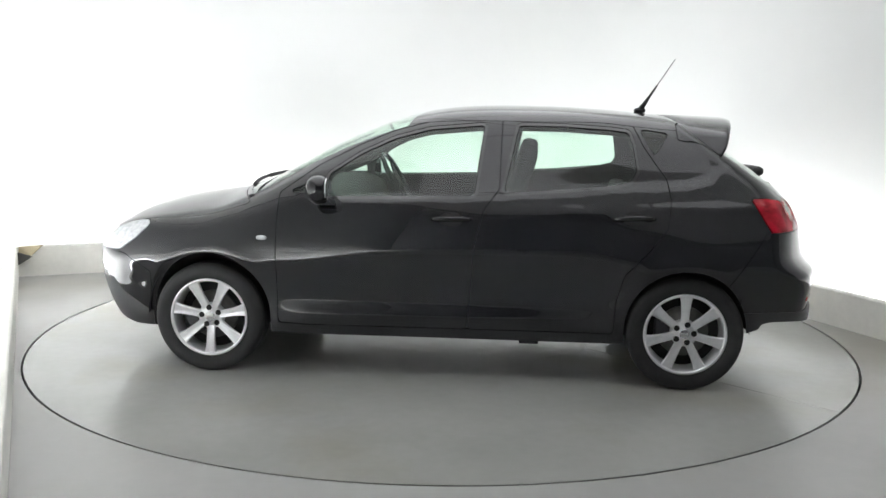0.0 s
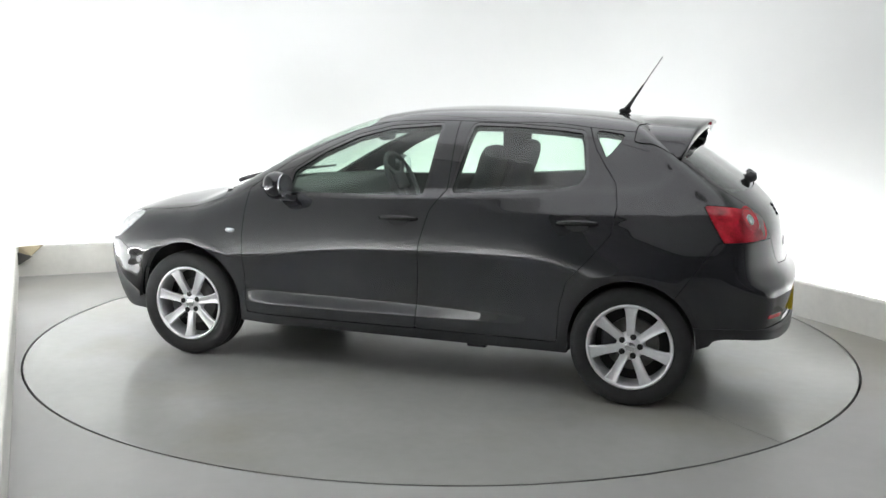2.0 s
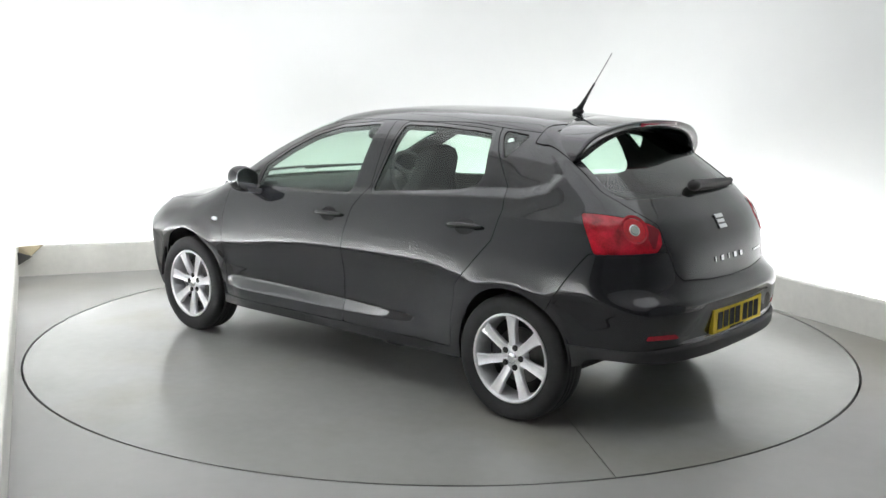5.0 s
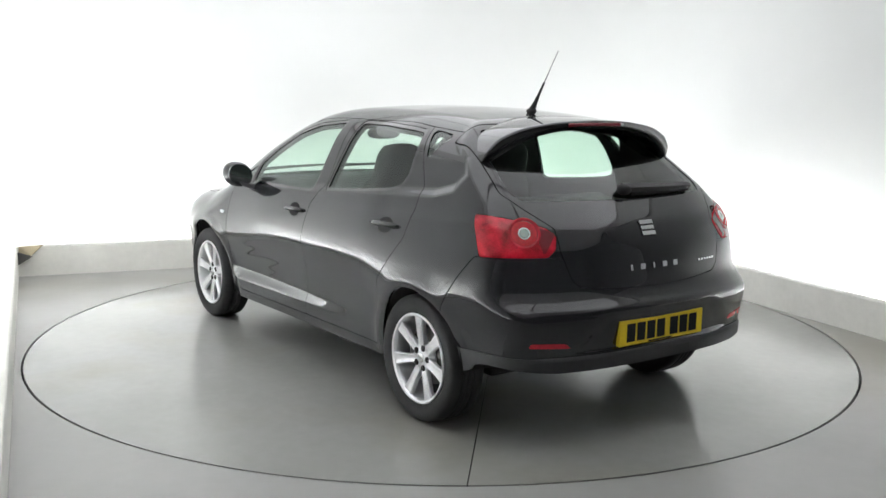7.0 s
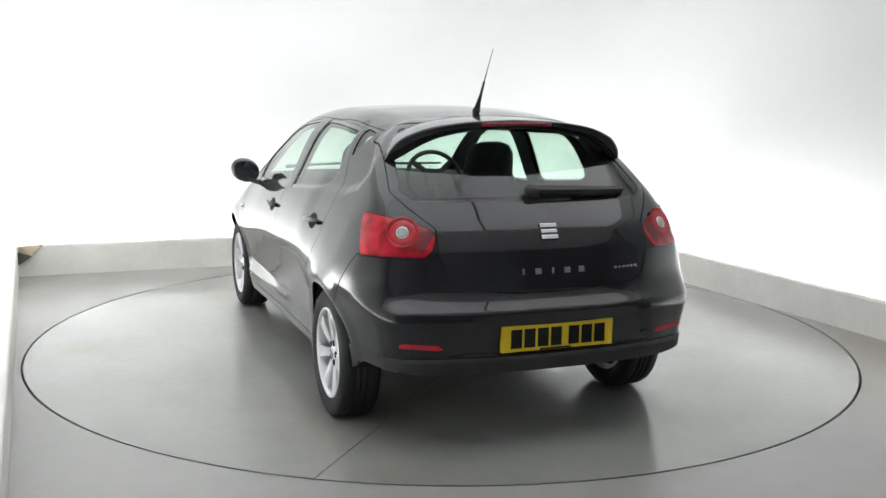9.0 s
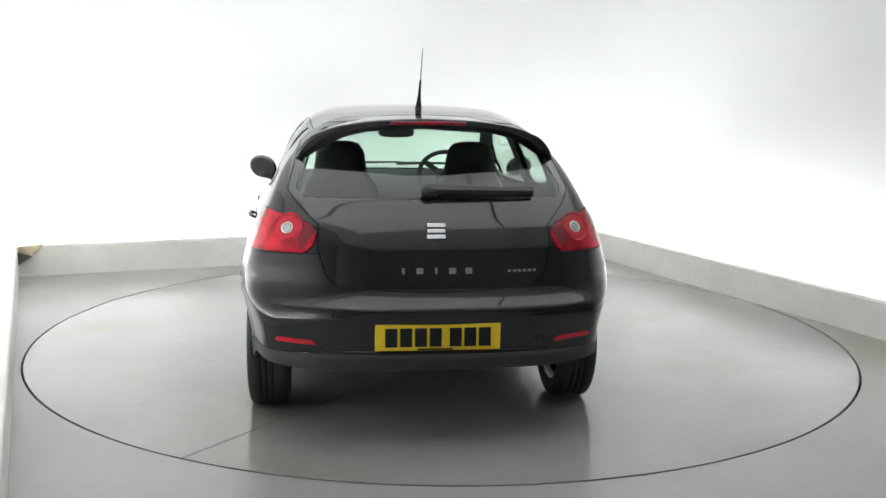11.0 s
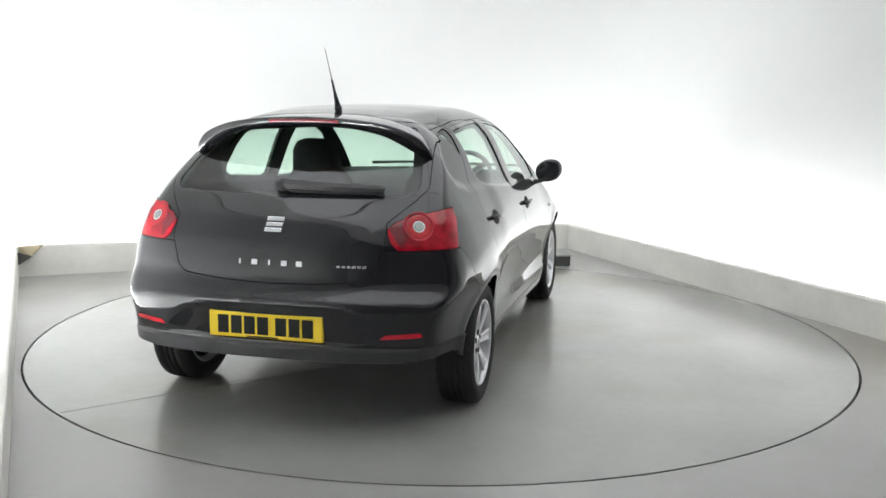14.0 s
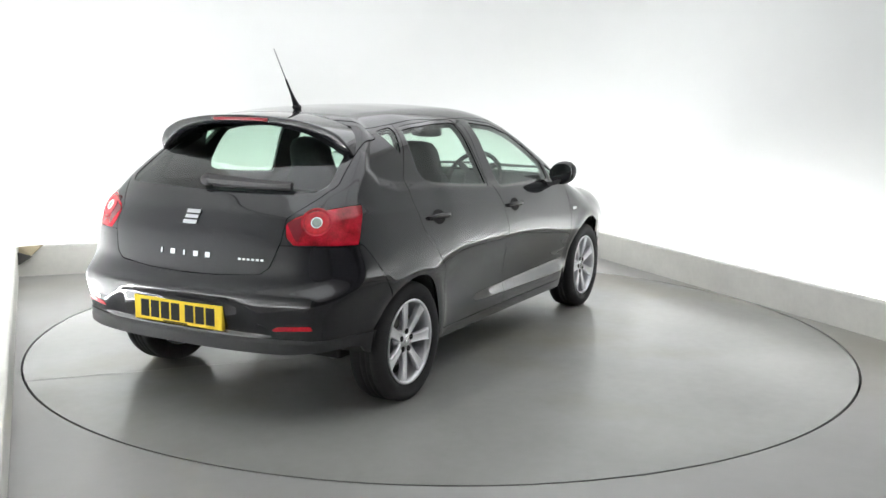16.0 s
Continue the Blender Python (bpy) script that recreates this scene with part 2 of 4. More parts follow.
def prism(a, b, out, thick, h):
    """A low upright wall from a to b whose inner face is on the line a-b, with a rounded top edge."""
    prof = [(0, 0), (0, h - 0.012), (0.004, h - 0.004), (0.012, h), (thick - 0.012, h), (thick - 0.004, h - 0.004), (thick, h - 0.012), (thick, 0)]
    V, Fc = [], []
    for q in (a, b):
        for o, z in prof:
            V.append(q + out * o + Vector((0, 0, z)))
    k = len(prof)
    for j in range(k):
        Fc.append((j, (j + 1) % k, k + (j + 1) % k, k + j))
    Fc += [tuple(range(k))[::-1], tuple(range(k, 2 * k))]
    return V, Fc


def build_parapets():
    bd = (BACK_R - BACK_L).normalized()
    bn = Vector((-bd.y, bd.x, 0))
    end_r, end_l = room(2.43, 3.6), room(-2.53, 3.6)
    runs = (("wall_low_back", BACK_L - bd * 0.04, BACK_R + bd * 0.06, bn, 0.245),
            ("wall_low_east", BACK_R, end_r, ROOM_N, 0.24),
            ("wall_low_west", BACK_L, end_l, -ROOM_N, 0.235))
    for name, a, b, out, h in runs:
        V, Fc = prism(a, b, out, 0.05, h)
        ob = solid(name, V, Fc, PARAPET, smooth=False)
        tagged(ob, "low cream painted board wall hiding the strip lights", "low wall", kind="structure")
        if name != "wall_low_back":
            along = (b - a).normalized()
            # end board added out of view to block light spilling from the trough
            V, Fc = prism(b + out * 0.0502, b + out * 0.655, along, 0.03, h + 0.004)
            solid(name + "_end", V, Fc, PARAPET, ob, smooth=False)
        # strip lights in the trough behind it
        run = b - a
        count = max(2, int(run.length / 1.25))
        for i in range(count):
            p0 = a + run * ((i + 0.10) / count) + out * 0.24
            p1 = a + run * ((i + 0.90) / count) + out * 0.24
            batten = new("strip_light")
            V, Fc = prism(p0, p1, out, 0.06, 0.075)
            body = solid("batten", V, Fc, CEILING_MAT, batten, smooth=False)
            for o, dz in ((0.03, 0.100), (0.075, 0.095))[:2 if name == "wall_low_west" else 1]:
                mid = out * o + Vector((0, 0, dz))
                V, Fc = tube([p0 + mid, p1 + mid], 0.016, 10)
                solid("tube", V, Fc, TUBE_GLOW, batten, "lit white tube")
            tagged(batten, "lit white strip light hidden behind the low wall", "strip light", "strip lights in the trough")


def build_ceiling_lights():
    rot = Matrix.Rotation(math.atan2(ROOM_N.y, ROOM_N.x), 4, "Z")
    for n in (-1.12, 1.08):
        for d in (-1.35, 0.55, 2.45):
            m = Matrix.Translation(room(n, d, 3.22)) @ rot
            light = new("ceiling_softbox")
            part("housing", box_bm(-1.09, 1.09, -0.94, 0.94, 0.012, 0.07, 0.01, m=m), CEILING_MAT, light)
            part("diffuser", box_bm(-1.07, 1.07, -0.92, 0.92, 0.0, 0.008, m=m), GLOW, light, "glowing white diffuser")
            tagged(light, "large lit white softbox under the ceiling", "ceiling light", "softboxes")


def build_small_booth_things():
    # steel step box by the back corner
    box = new("step_box")
    m = Matrix.Translation((0.68, 2.42, 0)) @ Matrix.Rotation(radians(8), 4, "Z")
    part("body", box_bm(-0.55, 0.40, -0.16, 0.16, 0, 0.085, 0.006, m=m), BOX_GREY, box)
    part("top_plate", box_bm(-0.56, 0.41, -0.17, 0.17, 0.0855, 0.10, 0.005, m=m), BOX_TOP, box, "paler grey worn top plate")
    tagged(box, "low grey steel step box with a pale top on the floor", "step box")
    # loose corner flap on the low wall
    a = BACK_L + Vector((0.02, 0.0, 0))
    V = [a + Vector(q) for q in ((0.0, -0.02, 0.242), (0.16, 0.05, 0.250), (0.09, 0.0, 0.175), (0.0, -0.03, 0.135),
                                 (0.005, -0.012, 0.242), (0.165, 0.058, 0.250), (0.095, 0.008, 0.175), (0.005, -0.022, 0.135))]
    Fc = [(0, 1, 2), (0, 2, 3), (4, 6, 5), (4, 7, 6), (0, 4, 5, 1), (1, 5, 6, 2), (2, 6, 7, 3), (3, 7, 4, 0)]
    tagged(solid("corner_flap", V, Fc, material("tan_board", (0.42, 0.36, 0.24), 0.7, noise_scale=9, vary=0.3), smooth=False),
           "loose torn tan board corner on the low wall", "board")
    # dark triangle below the flap: the shade of the corner gap, as colour
    bm = bmesh.new()
    vs = [bm.verts.new(a + Vector(q)) for q in ((0.0, -0.045, 0.20), (0.10, -0.015, 0.165), (0.0, -0.045, 0.10), (0.0, -0.030, 0.20), (0.10, 0.0, 0.165), (0.0, -0.030, 0.10))]
    for f in ((0, 1, 2), (3, 5, 4), (0, 3, 4, 1), (1, 4, 5, 2), (2, 5, 3, 0)):
        bm.faces.new([vs[i] for i in f])
    tagged(part("corner_gap_shade", bm, BOX_GREY), "dark grey triangle standing for the shaded gap in the low wall's corner", "bracket")


build_floor()
build_walls()
build_parapets()
build_ceiling_lights()
build_small_booth_things()

# ---- turntable ----
turntable = new("turntable")
tagged(turntable, "round grey painted steel turntable, scuffed, under the car", "turntable")


def build_turntable():
    # six deck plates round a six-sided centre plate, with narrow joints between them
    def sheet(pts):
        k = len(pts)
        bm = bmesh.new()
        vs = [bm.verts.new((p, q, z)) for z in (0.0, -0.03) for p, q in pts]
        bm.faces.new(vs[:k])
        bm.faces.new(vs[k:][::-1])
        for j in range(k):
            bm.faces.new((vs[j], vs[k + j], vs[k + (j + 1) % k], vs[(j + 1) % k]))
        bmesh.ops.recalc_face_normals(bm, faces=bm.faces)
        part("deck_plate", bm, DISC_MAT, turntable)

    def polar(r, a):
        return (r * math.cos(radians(a)), r * math.sin(radians(a)))
    for k in range(6):
        a = 147.2 + 60 * k
        g0, g1 = (0.065 if k == 0 else 0.002), (0.065 if k == 5 else 0.002)
        pts = [polar(DISC_R, a + g0 + (60 - g0 - g1) * i / 24) for i in range(25)]
        pts += [polar(0.960, a + 60 + 12.8 - g1), polar(0.960, a + 12.8 + g0)]
        sheet(pts)
    sheet([polar(0.9598, 160 + 60 * k) for k in range(6)])


build_turntable()

# ---- the car ----
# Car space: x forward, y to its left, z up, the origin on the deck midway between the axles.
car = new("hatchback_car")
tagged(car, "glossy black five-door hatchback on silver alloy wheels, parked on the turntable", "car")
AXLE, WHEEL_Z = 1.2345, 0.290


def table(points, sigma):
    """A smooth curve through a few points: straight runs, softened over sigma metres."""
    pts = sorted(points)
    xs = np.array([p[0] for p in pts])
    ys = np.array([p[1] for p in pts])
    step = 0.004
    gx = np.arange(xs[0] - 6 * sigma - 0.4, xs[-1] + 6 * sigma + 0.4, step)
    s0 = (ys[1] - ys[0]) / (xs[1] - xs[0])
    s1 = (ys[-1] - ys[-2]) / (xs[-1] - xs[-2])
    gy = np.interp(gx, xs, ys)
    gy = np.where(gx < xs[0], ys[0] + s0 * (gx - xs[0]), gy)
    gy = np.where(gx > xs[-1], ys[-1] + s1 * (gx - xs[-1]), gy)
    n = int(4 * sigma / step)
    k = np.exp(-0.5 * (np.arange(-n, n + 1) * step / sigma) ** 2)
    k /= k.sum()
    gs = np.convolve(np.pad(gy, n, mode="reflect", reflect_type="odd"), k, "valid")
    return lambda q: np.interp(q, gx, gs)


TOP = table([(2.10, 0.52), (2.04, 0.63), (1.93, 0.735), (1.75, 0.822), (1.57, 0.862), (1.40, 0.886), (1.24, 0.910), (1.05, 0.982),
             (0.873, 1.077), (0.70, 1.174), (0.53, 1.254), (0.365, 1.320), (0.20, 1.369), (0.03, 1.396), (-0.13, 1.408), (-0.30, 1.412),
             (-0.62, 1.408), (-0.94, 1.390), (-1.26, 1.360), (-1.50, 1.325)], 0.045)
REAR = table([(0.18, -1.90), (0.28, -1.950), (0.40, -1.958), (0.52, -1.980), (0.585, -1.988), (0.625, -1.935), (0.67, -1.905), (0.75, -1.893),
              (0.84, -1.875), (0.93, -1.825), (1.034, -1.715), (1.118, -1.590), (1.2, -1.465), (1.3, -1.31), (1.45, -1.07)], 0.016)
FRONT = table([(0.18, 1.90), (0.28, 1.98), (0.42, 2.03), (0.60, 2.05), (0.70, 2.03), (0.80, 1.97), (0.9, 1.9)], 0.04)
HALF = table([(2.05, 0.60), (1.9, 0.69), (1.7, 0.772), (1.5, 0.818), (1.2, 0.838), (0.6, 0.838), (-0.6, 0.838), (-1.2, 0.848),
              (-1.45, 0.839), (-1.65, 0.806), (-1.80, 0.760), (-2.0, 0.70)], 0.08)
# how far the flank lies inside the widest line, by height above that line
FLANK = table([(-0.50, 0.092), (-0.44, 0.070), (-0.385, 0.060), (-0.30, 0.053), (-0.20, 0.045), (-0.13, 0.036), (-0.06, 0.019), (-0.012, 0.003), (0.0, 0.0), (0.03, -0.0005),
               (0.07, 0.002), (0.11, 0.0075), (0.15, 0.016), (0.19, 0.026), (0.235, 0.041), (0.29, 0.064), (0.37, 0.100), (0.47, 0.142), (0.57, 0.190), (0.65, 0.236), (0.75, 0.32)], 0.014)
SILL_SWELL = table([(0.15, 0.3), (0.25, 0.8), (0.30, 1.0), (0.343, 1.0), (0.395, 0.0), (0.50, 0.0)], 0.006)
LINE = table([(1.9, 0.60), (1.5, 0.60), (1.0, 0.60), (0.85, 0.592), (0.68, 0.605), (0.39, 0.645), (0.10, 0.668), (-0.5, 0.676), (-0.80, 0.670), (-0.93, 0.63), (-1.1, 0.62), (-2.0, 0.62)], 0.05)
CREST = table([(2.1, 0.09), (1.6, 0.07), (1.2, 0.075), (0.9, 0.07), (0.3, 0.055), (-0.4, 0.06), (-1.4, 0.055)], 0.1)


def soft_max(a, b, k):
    h = np.maximum(k - np.abs(a - b), 0) / k
    return np.maximum(a, b) + h * h * k * 0.25


def step_fn(a, b, x):
    t = np.clip((x - a) / (b - a), 0, 1)
    return t * t * (3 - 2 * t)


def half_width(x, z):
    u = z - LINE(x)
    w = HALF(x) - FLANK(np.maximum(u, -0.52))
    cabin = np.maximum(z - 0.93, 0)
    w = w - cabin * (0.105 * step_fn(-0.8, -1.6, x) + 0.10 * step_fn(0.2, 1.1, x))
    # the swell above the sill, and the shoulder crease running into the tail light
    w = w + 0.036 * SILL_SWELL(z) * np.clip((x + 0.85) / 1.45, 0, 1) * step_fn(0.90, 0.70, x)
    zs = np.interp(x, [-1.6, -0.4], [0.935, 0.890])
    w = w + 0.006 * np.exp(-np.sqrt((z - zs) ** 2 + 0.007 ** 2) / 0.040) * step_fn(-0.15, -0.70, x)
    # fuller bumper corners and slimmer wing tops at the nose
    w = w + step_fn(1.50, 1.75, x) * (0.030 * step_fn(0.72, 0.40, z) - 0.020 * step_fn(0.55, 0.85, z))
    # slimmer shoulders over the rear wheels
    w = w - 0.012 * step_fn(0.70, 0.86, z) * step_fn(-0.95, -1.40, x)
    # wheel-arch lips
    for cx, cz, r in ((AXLE - 0.01, 0.305, 0.365), (-AXLE, 0.30, 0.345)):
        d = np.hypot(x - cx, z - cz)
        w = w + 0.009 * np.exp(-((d - r) / 0.045) ** 2) * step_fn(0.2, 0.33, z)
    return w


GREENHOUSE = [(0.75, 0.925), (0.20, 0.950), (-0.40, 0.985), (-0.90, 1.020), (-1.22, 1.035), (-1.335, 1.065), (-1.375, 1.125),
              (-1.33, 1.20), (-1.22, 1.275), (-1.10, 1.40), (-1.0, 1.50), (0.75, 1.50)]


def body_field(P):
    x, y, z = P[..., 0], P[..., 1], P[..., 2]
    ay = np.abs(y)
    side = ay - half_width(x, z)
    side = side + 0.016 * step_fn(0.028, -0.028, poly(GREENHOUSE, P, (0, 2))) * step_fn(0.75, 0.35, x)
    top = z - TOP(x) + CREST(x) * (ay / 0.7) ** 2.2
    rear = REAR(z) + (0.155 - 0.02 * step_fn(0.7, 0.5, z)) * (ay / 0.72) ** 3 - x
    rear = rear + 0.014 * step_fn(0.610, 0.570, z) * step_fn(0.76, 0.60, ay) * step_fn(0.395, 0.41, z)
    # the plate recess, a shallow trapezium
    rear = rear + 0.011 * step_fn(0.0, 0.13, 0.52 - 0.95 * np.maximum(z - 0.445, 0) - ay) * step_fn(0.590, 0.545, z) * step_fn(0.412, 0.428, z)
    front = x - FRONT(z) + 0.30 * (ay / 0.8) ** 2.6
    f = soft_max(side, top, 0.15)
    f = soft_max(f, rear, 0.07)
    return soft_max(f, front, 0.12)


def cast(box_pts, core):
    d = box_pts - core
    lo, hi = np.zeros(len(d)), np.ones(len(d)) * 1.5
    for _ in range(32):
        mid = (lo + hi) / 2
        inside = body_field(core + d * mid[:, None]) < 0
        lo, hi = np.where(inside, mid, lo), np.where(inside, hi, mid)
    return core + d * lo[:, None]


def field_normals(P):
    N = np.zeros_like(P)
    for i in range(3):
        e = np.zeros(3)
        e[i] = 0.0015
        N[:, i] = body_field(P + e) - body_field(P - e)
    return N / np.linalg.norm(N, axis=1)[:, None]


@functools.lru_cache(None)
def shell_mesh():
    xs = np.linspace(-2.0, 2.08, 205)
    ys = np.linspace(-0.88, 0.88, 111)
    zs = np.concatenate([np.linspace(0.16, 0.72, 72), np.linspace(0.735, 1.44, 44)])
    Vs, Ts, base = [], [], 0

    def grid(A, B, fn, flip):
        nonlocal base
        a, b = np.meshgrid(A, B, indexing="ij")
        pts = fn(a.ravel(), b.ravel())
        core = np.stack([np.clip(pts[:, 0], -1.15, 1.45), np.zeros(len(pts)), np.clip(pts[:, 2], 0.40, 0.62)], 1)
        Vs.append(cast(pts, core))
        n, m = len(A), len(B)
        i, j = np.meshgrid(np.arange(n - 1), np.arange(m - 1), indexing="ij")
        q = (base + i * m + j).ravel()
        quads = np.stack([q, q + m, q + m + 1, q + 1], 1)
        if flip:
            quads = quads[:, ::-1]
        Ts.append(quads[:, [0, 1, 2]])
        Ts.append(quads[:, [0, 2, 3]])
        base += n * m
    for s in (1, -1):
        grid(xs, zs, lambda a, b: np.stack([a, np.full_like(a, s * 0.88), b], 1), s > 0)
    grid(xs, ys, lambda a, b: np.stack([a, b, np.full_like(a, 1.44)], 1), False)
    grid(ys, zs, lambda a, b: np.stack([np.full_like(a, -2.0), a, b], 1), True)
    grid(ys, zs, lambda a, b: np.stack([np.full_like(a, 2.08), a, b], 1), False)
    V, T = np.concatenate(Vs), np.concatenate(Ts)
    _, first, inv = np.unique(np.round(V, 5), axis=0, return_index=True, return_inverse=True)
    V, T = V[first], inv.ravel()[T]
    T = T[(T[:, 0] != T[:, 1]) & (T[:, 1] != T[:, 2]) & (T[:, 0] != T[:, 2])]
    return V, field_normals(V), T


def clip(mesh, phi):
    """Keeps the part of a triangle mesh where phi(V) is negative, cut cleanly along its zero line."""
    V, N, T = mesh
    if len(T) == 0:
        return mesh
    s = phi(V)
    s = np.where(np.abs(s) < 1e-7, 1e-7, s)
    inside = s[T] < 0
    cnt = inside.sum(1)
    keep = [T[cnt == 3]]
    newV, newN, made = [], [], {}

    def cut(i, j):
        key = (i, j) if i < j else (j, i)
        if key not in made:
            a, b = key
            t = s[a] / (s[a] - s[b])
            made[key] = len(V) + len(newV)
            newV.append(V[a] + (V[b] - V[a]) * t)
            n = N[a] + (N[b] - N[a]) * t
            newN.append(n / np.linalg.norm(n))
        return made[key]
    extra = []
    for tri, ins in zip(T[(cnt > 0) & (cnt < 3)], inside[(cnt > 0) & (cnt < 3)]):
        k = int(np.argmax(ins)) if ins.sum() == 1 else int(np.argmin(ins))
        a, b, c = (int(tri[(k + o) % 3]) for o in range(3))
        if ins.sum() == 1:
            extra.append((a, cut(a, b), cut(a, c)))
        else:
            ab, ac = cut(a, b), cut(a, c)
            extra.append((ab, b, c))
            extra.append((ab, c, ac))
    if extra:
        keep.append(np.array(extra))
    T = np.concatenate(keep)
    if newV:
        V, N = np.concatenate([V, np.array(newV)]), np.concatenate([N, np.array(newN)])
    used, inv = np.unique(T, return_inverse=True)
    return V[used], N[used], inv.reshape(-1, 3)


def panel(name, mesh, mat, parent, label="", thick=0.014, sink=0.0):
    """A body panel: the outer skin and a rim turned inwards along its cut edges."""
    V, N, T = mesh
    if len(T) == 0:
        return None
    V = V - N * sink
    e = np.concatenate([T[:, [0, 1]], T[:, [1, 2]], T[:, [2, 0]]])
    key = np.sort(e, 1)
    _, idx, cnt = np.unique(key, axis=0, return_index=True, return_counts=True)
    rim = e[idx[cnt == 1]]
    ids = np.unique(rim)
    where = {int(q): k for k, q in enumerate(ids)}
    n0, m = len(V), len(ids)
    V2 = np.concatenate([V, V[ids], V[ids] - N[ids] * thick])
    out = np.zeros((m, 3))
    for a, b in rim:
        d = np.cross(V[b] - V[a], N[a])
        out[where[int(a)]] += d
        out[where[int(b)]] += d
    out /= np.maximum(np.linalg.norm(out, axis=1), 1e-9)[:, None]
    N2 = np.concatenate([N, out, out])
    faces = [tuple(t) for t in T] + [(n0 + where[int(b)], n0 + where[int(a)], n0 + m + where[int(a)], n0 + m + where[int(b)]) for a, b in rim]
    return solid(name, V2, faces, mat, parent, label, N2)


def poly(points, P, axes, rnd=0.0):
    """Signed distance, negative inside, to a polygon in the plane of two axes."""
    Q = np.stack([P[:, axes[0]], P[:, axes[1]]], 1)
    pts = np.array(points)
    d2 = np.full(len(Q), 1e9)
    ins = np.zeros(len(Q), bool)
    for i in range(len(pts)):
        a, b = pts[i - 1], pts[i]
        e, w = b - a, Q - a
        t = np.clip((w @ e) / (e @ e), 0, 1)
        d2 = np.minimum(d2, ((w - t[:, None] * e) ** 2).sum(1))
        c = ((a[1] > Q[:, 1]) != (b[1] > Q[:, 1]))
        if a[1] != b[1]:
            xi = a[0] + (Q[:, 1] - a[1]) * e[0] / e[1]
            ins ^= c & (Q[:, 0] < xi)
    d = np.sqrt(d2)
    return np.where(ins, -d, d) - rnd


def inset(points, amount):
    """A polygon shrunk towards its middle, to be rounded out again."""
    pts = np.array(points)
    k = len(pts)
    area = sum(pts[i - 1][0] * pts[i][1] - pts[i][0] * pts[i - 1][1] for i in range(k))
    sgn = 1 if area > 0 else -1
    out = []
    for i in range(k):
        a, b, c = pts[i - 1], pts[i], pts[(i + 1) % k]
        n1 = np.array([-(b - a)[1], (b - a)[0]]) / np.linalg.norm(b - a) * sgn
        n2 = np.array([-(c - b)[1], (c - b)[0]]) / np.linalg.norm(c - b) * sgn
        m = n1 + n2
        out.append(tuple(b + m * amount / max(0.35, m @ m / 2)))
    return out


def round_poly(points, r):
    small = inset(points, r)
    return lambda P, axes: poly(small, P, axes, r)


FRONT_GLASS = round_poly([(0.62, 0.945), (0.60, 1.055), (0.45, 1.155), (0.27, 1.240), (0.09, 1.288), (-0.195, 1.314), (-0.155, 0.966)], 0.014)
REAR_GLASS = round_poly([(-0.305, 0.982), (-0.372, 1.316), (-0.60, 1.314), (-0.84, 1.300), (-0.930, 1.289), (-0.950, 1.235), (-0.972, 1.10), (-0.945, 1.052), (-0.865, 1.030), (-0.61, 1.006)], 0.02)
QUARTER_LIGHT = round_poly([(0.655, 0.957), (0.640, 1.035), (0.80, 0.962)], 0.008)
QUARTER = round_poly([(-0.985, 1.306), (-1.138, 1.286), (-1.060, 1.172)], 0.012)
FRONT_DOOR = round_poly([(0.862, 0.275), (0.862, 0.955), (0.66, 1.100), (0.46, 1.203), (0.27, 1.283), (0.08, 1.330), (-0.21, 1.354), (-0.285, 1.354), (-0.283, 1.00),
                         (-0.206, 0.894), (-0.162, 0.716), (-0.146, 0.508), (-0.132, 0.275)], 0.02)
REAR_DOOR = round_poly([(-0.132, 0.275), (-0.146, 0.508), (-0.162, 0.716), (-0.206, 0.894), (-0.283, 1.00), (-0.285, 1.354), (-0.60, 1.352), (-0.88, 1.334), (-0.955, 1.322),
                        (-1.005, 1.220), (-1.060, 1.140), (-1.120, 1.061), (-1.142, 0.957), (-1.124, 0.823), (-1.031, 0.707), (-0.921, 0.587), (-0.885, 0.45), (-0.875, 0.275)], 0.018)
HEADLIGHT = round_poly([(2.1, 0.75), (1.80, 0.772), (1.575, 0.786), (1.59, 0.750), (1.65, 0.690), (1.74, 0.630), (2.1, 0.60)], 0.015)
TAIL = round_poly([(0.490, 0.900), (0.525, 0.930), (0.60, 0.955), (0.70, 0.976), (0.95, 0.985), (0.95, 0.805), (0.72, 0.813), (0.545, 0.812), (0.510, 0.845)], 0.018)
GATE_HALF = [(0.0, 0.662), (0.20, 0.667), (0.41, 0.684), (0.452, 0.715), (0.492, 0.833), (0.487, 0.925), (0.575, 1.005), (0.620, 1.06), (0.565, 1.27), (0.50, 1.33), (0.0, 1.358)]
GATE = round_poly(GATE_HALF + [(-a, b) for a, b in GATE_HALF[::-1] if a > 0], 0.02)
BACK_GLASS_HALF = [(0.0, 1.022), (0.545, 1.03), (0.585, 1.06), (0.525, 1.255), (0.46, 1.312), (0.0, 1.338)]
BACK_GLASS = round_poly(BACK_GLASS_HALF + [(-a, b) for a, b in BACK_GLASS_HALF[::-1] if a > 0], 0.03)


def on_side(s):
    return lambda P: 0.30 - s * P[:, 1]


def arches(P):
    d = np.full(len(P), 9.0)
    for cx, cz, rx, rz in ((AXLE - 0.012, 0.300, 0.318, 0.343), (-AXLE, 0.298, 0.305, 0.322)):
        k = np.hypot((P[:, 0] - cx) / rx, (P[:, 2] - cz) / rz)
        e = (k - 1) * min(rx, rz)
        low = np.maximum(np.abs(P[:, 0] - cx) - rx, P[:, 2] - cz)
        d = np.minimum(d, np.minimum(e, low))
    return np.where(np.abs(P[:, 1]) > 0.45, d, 1.0)


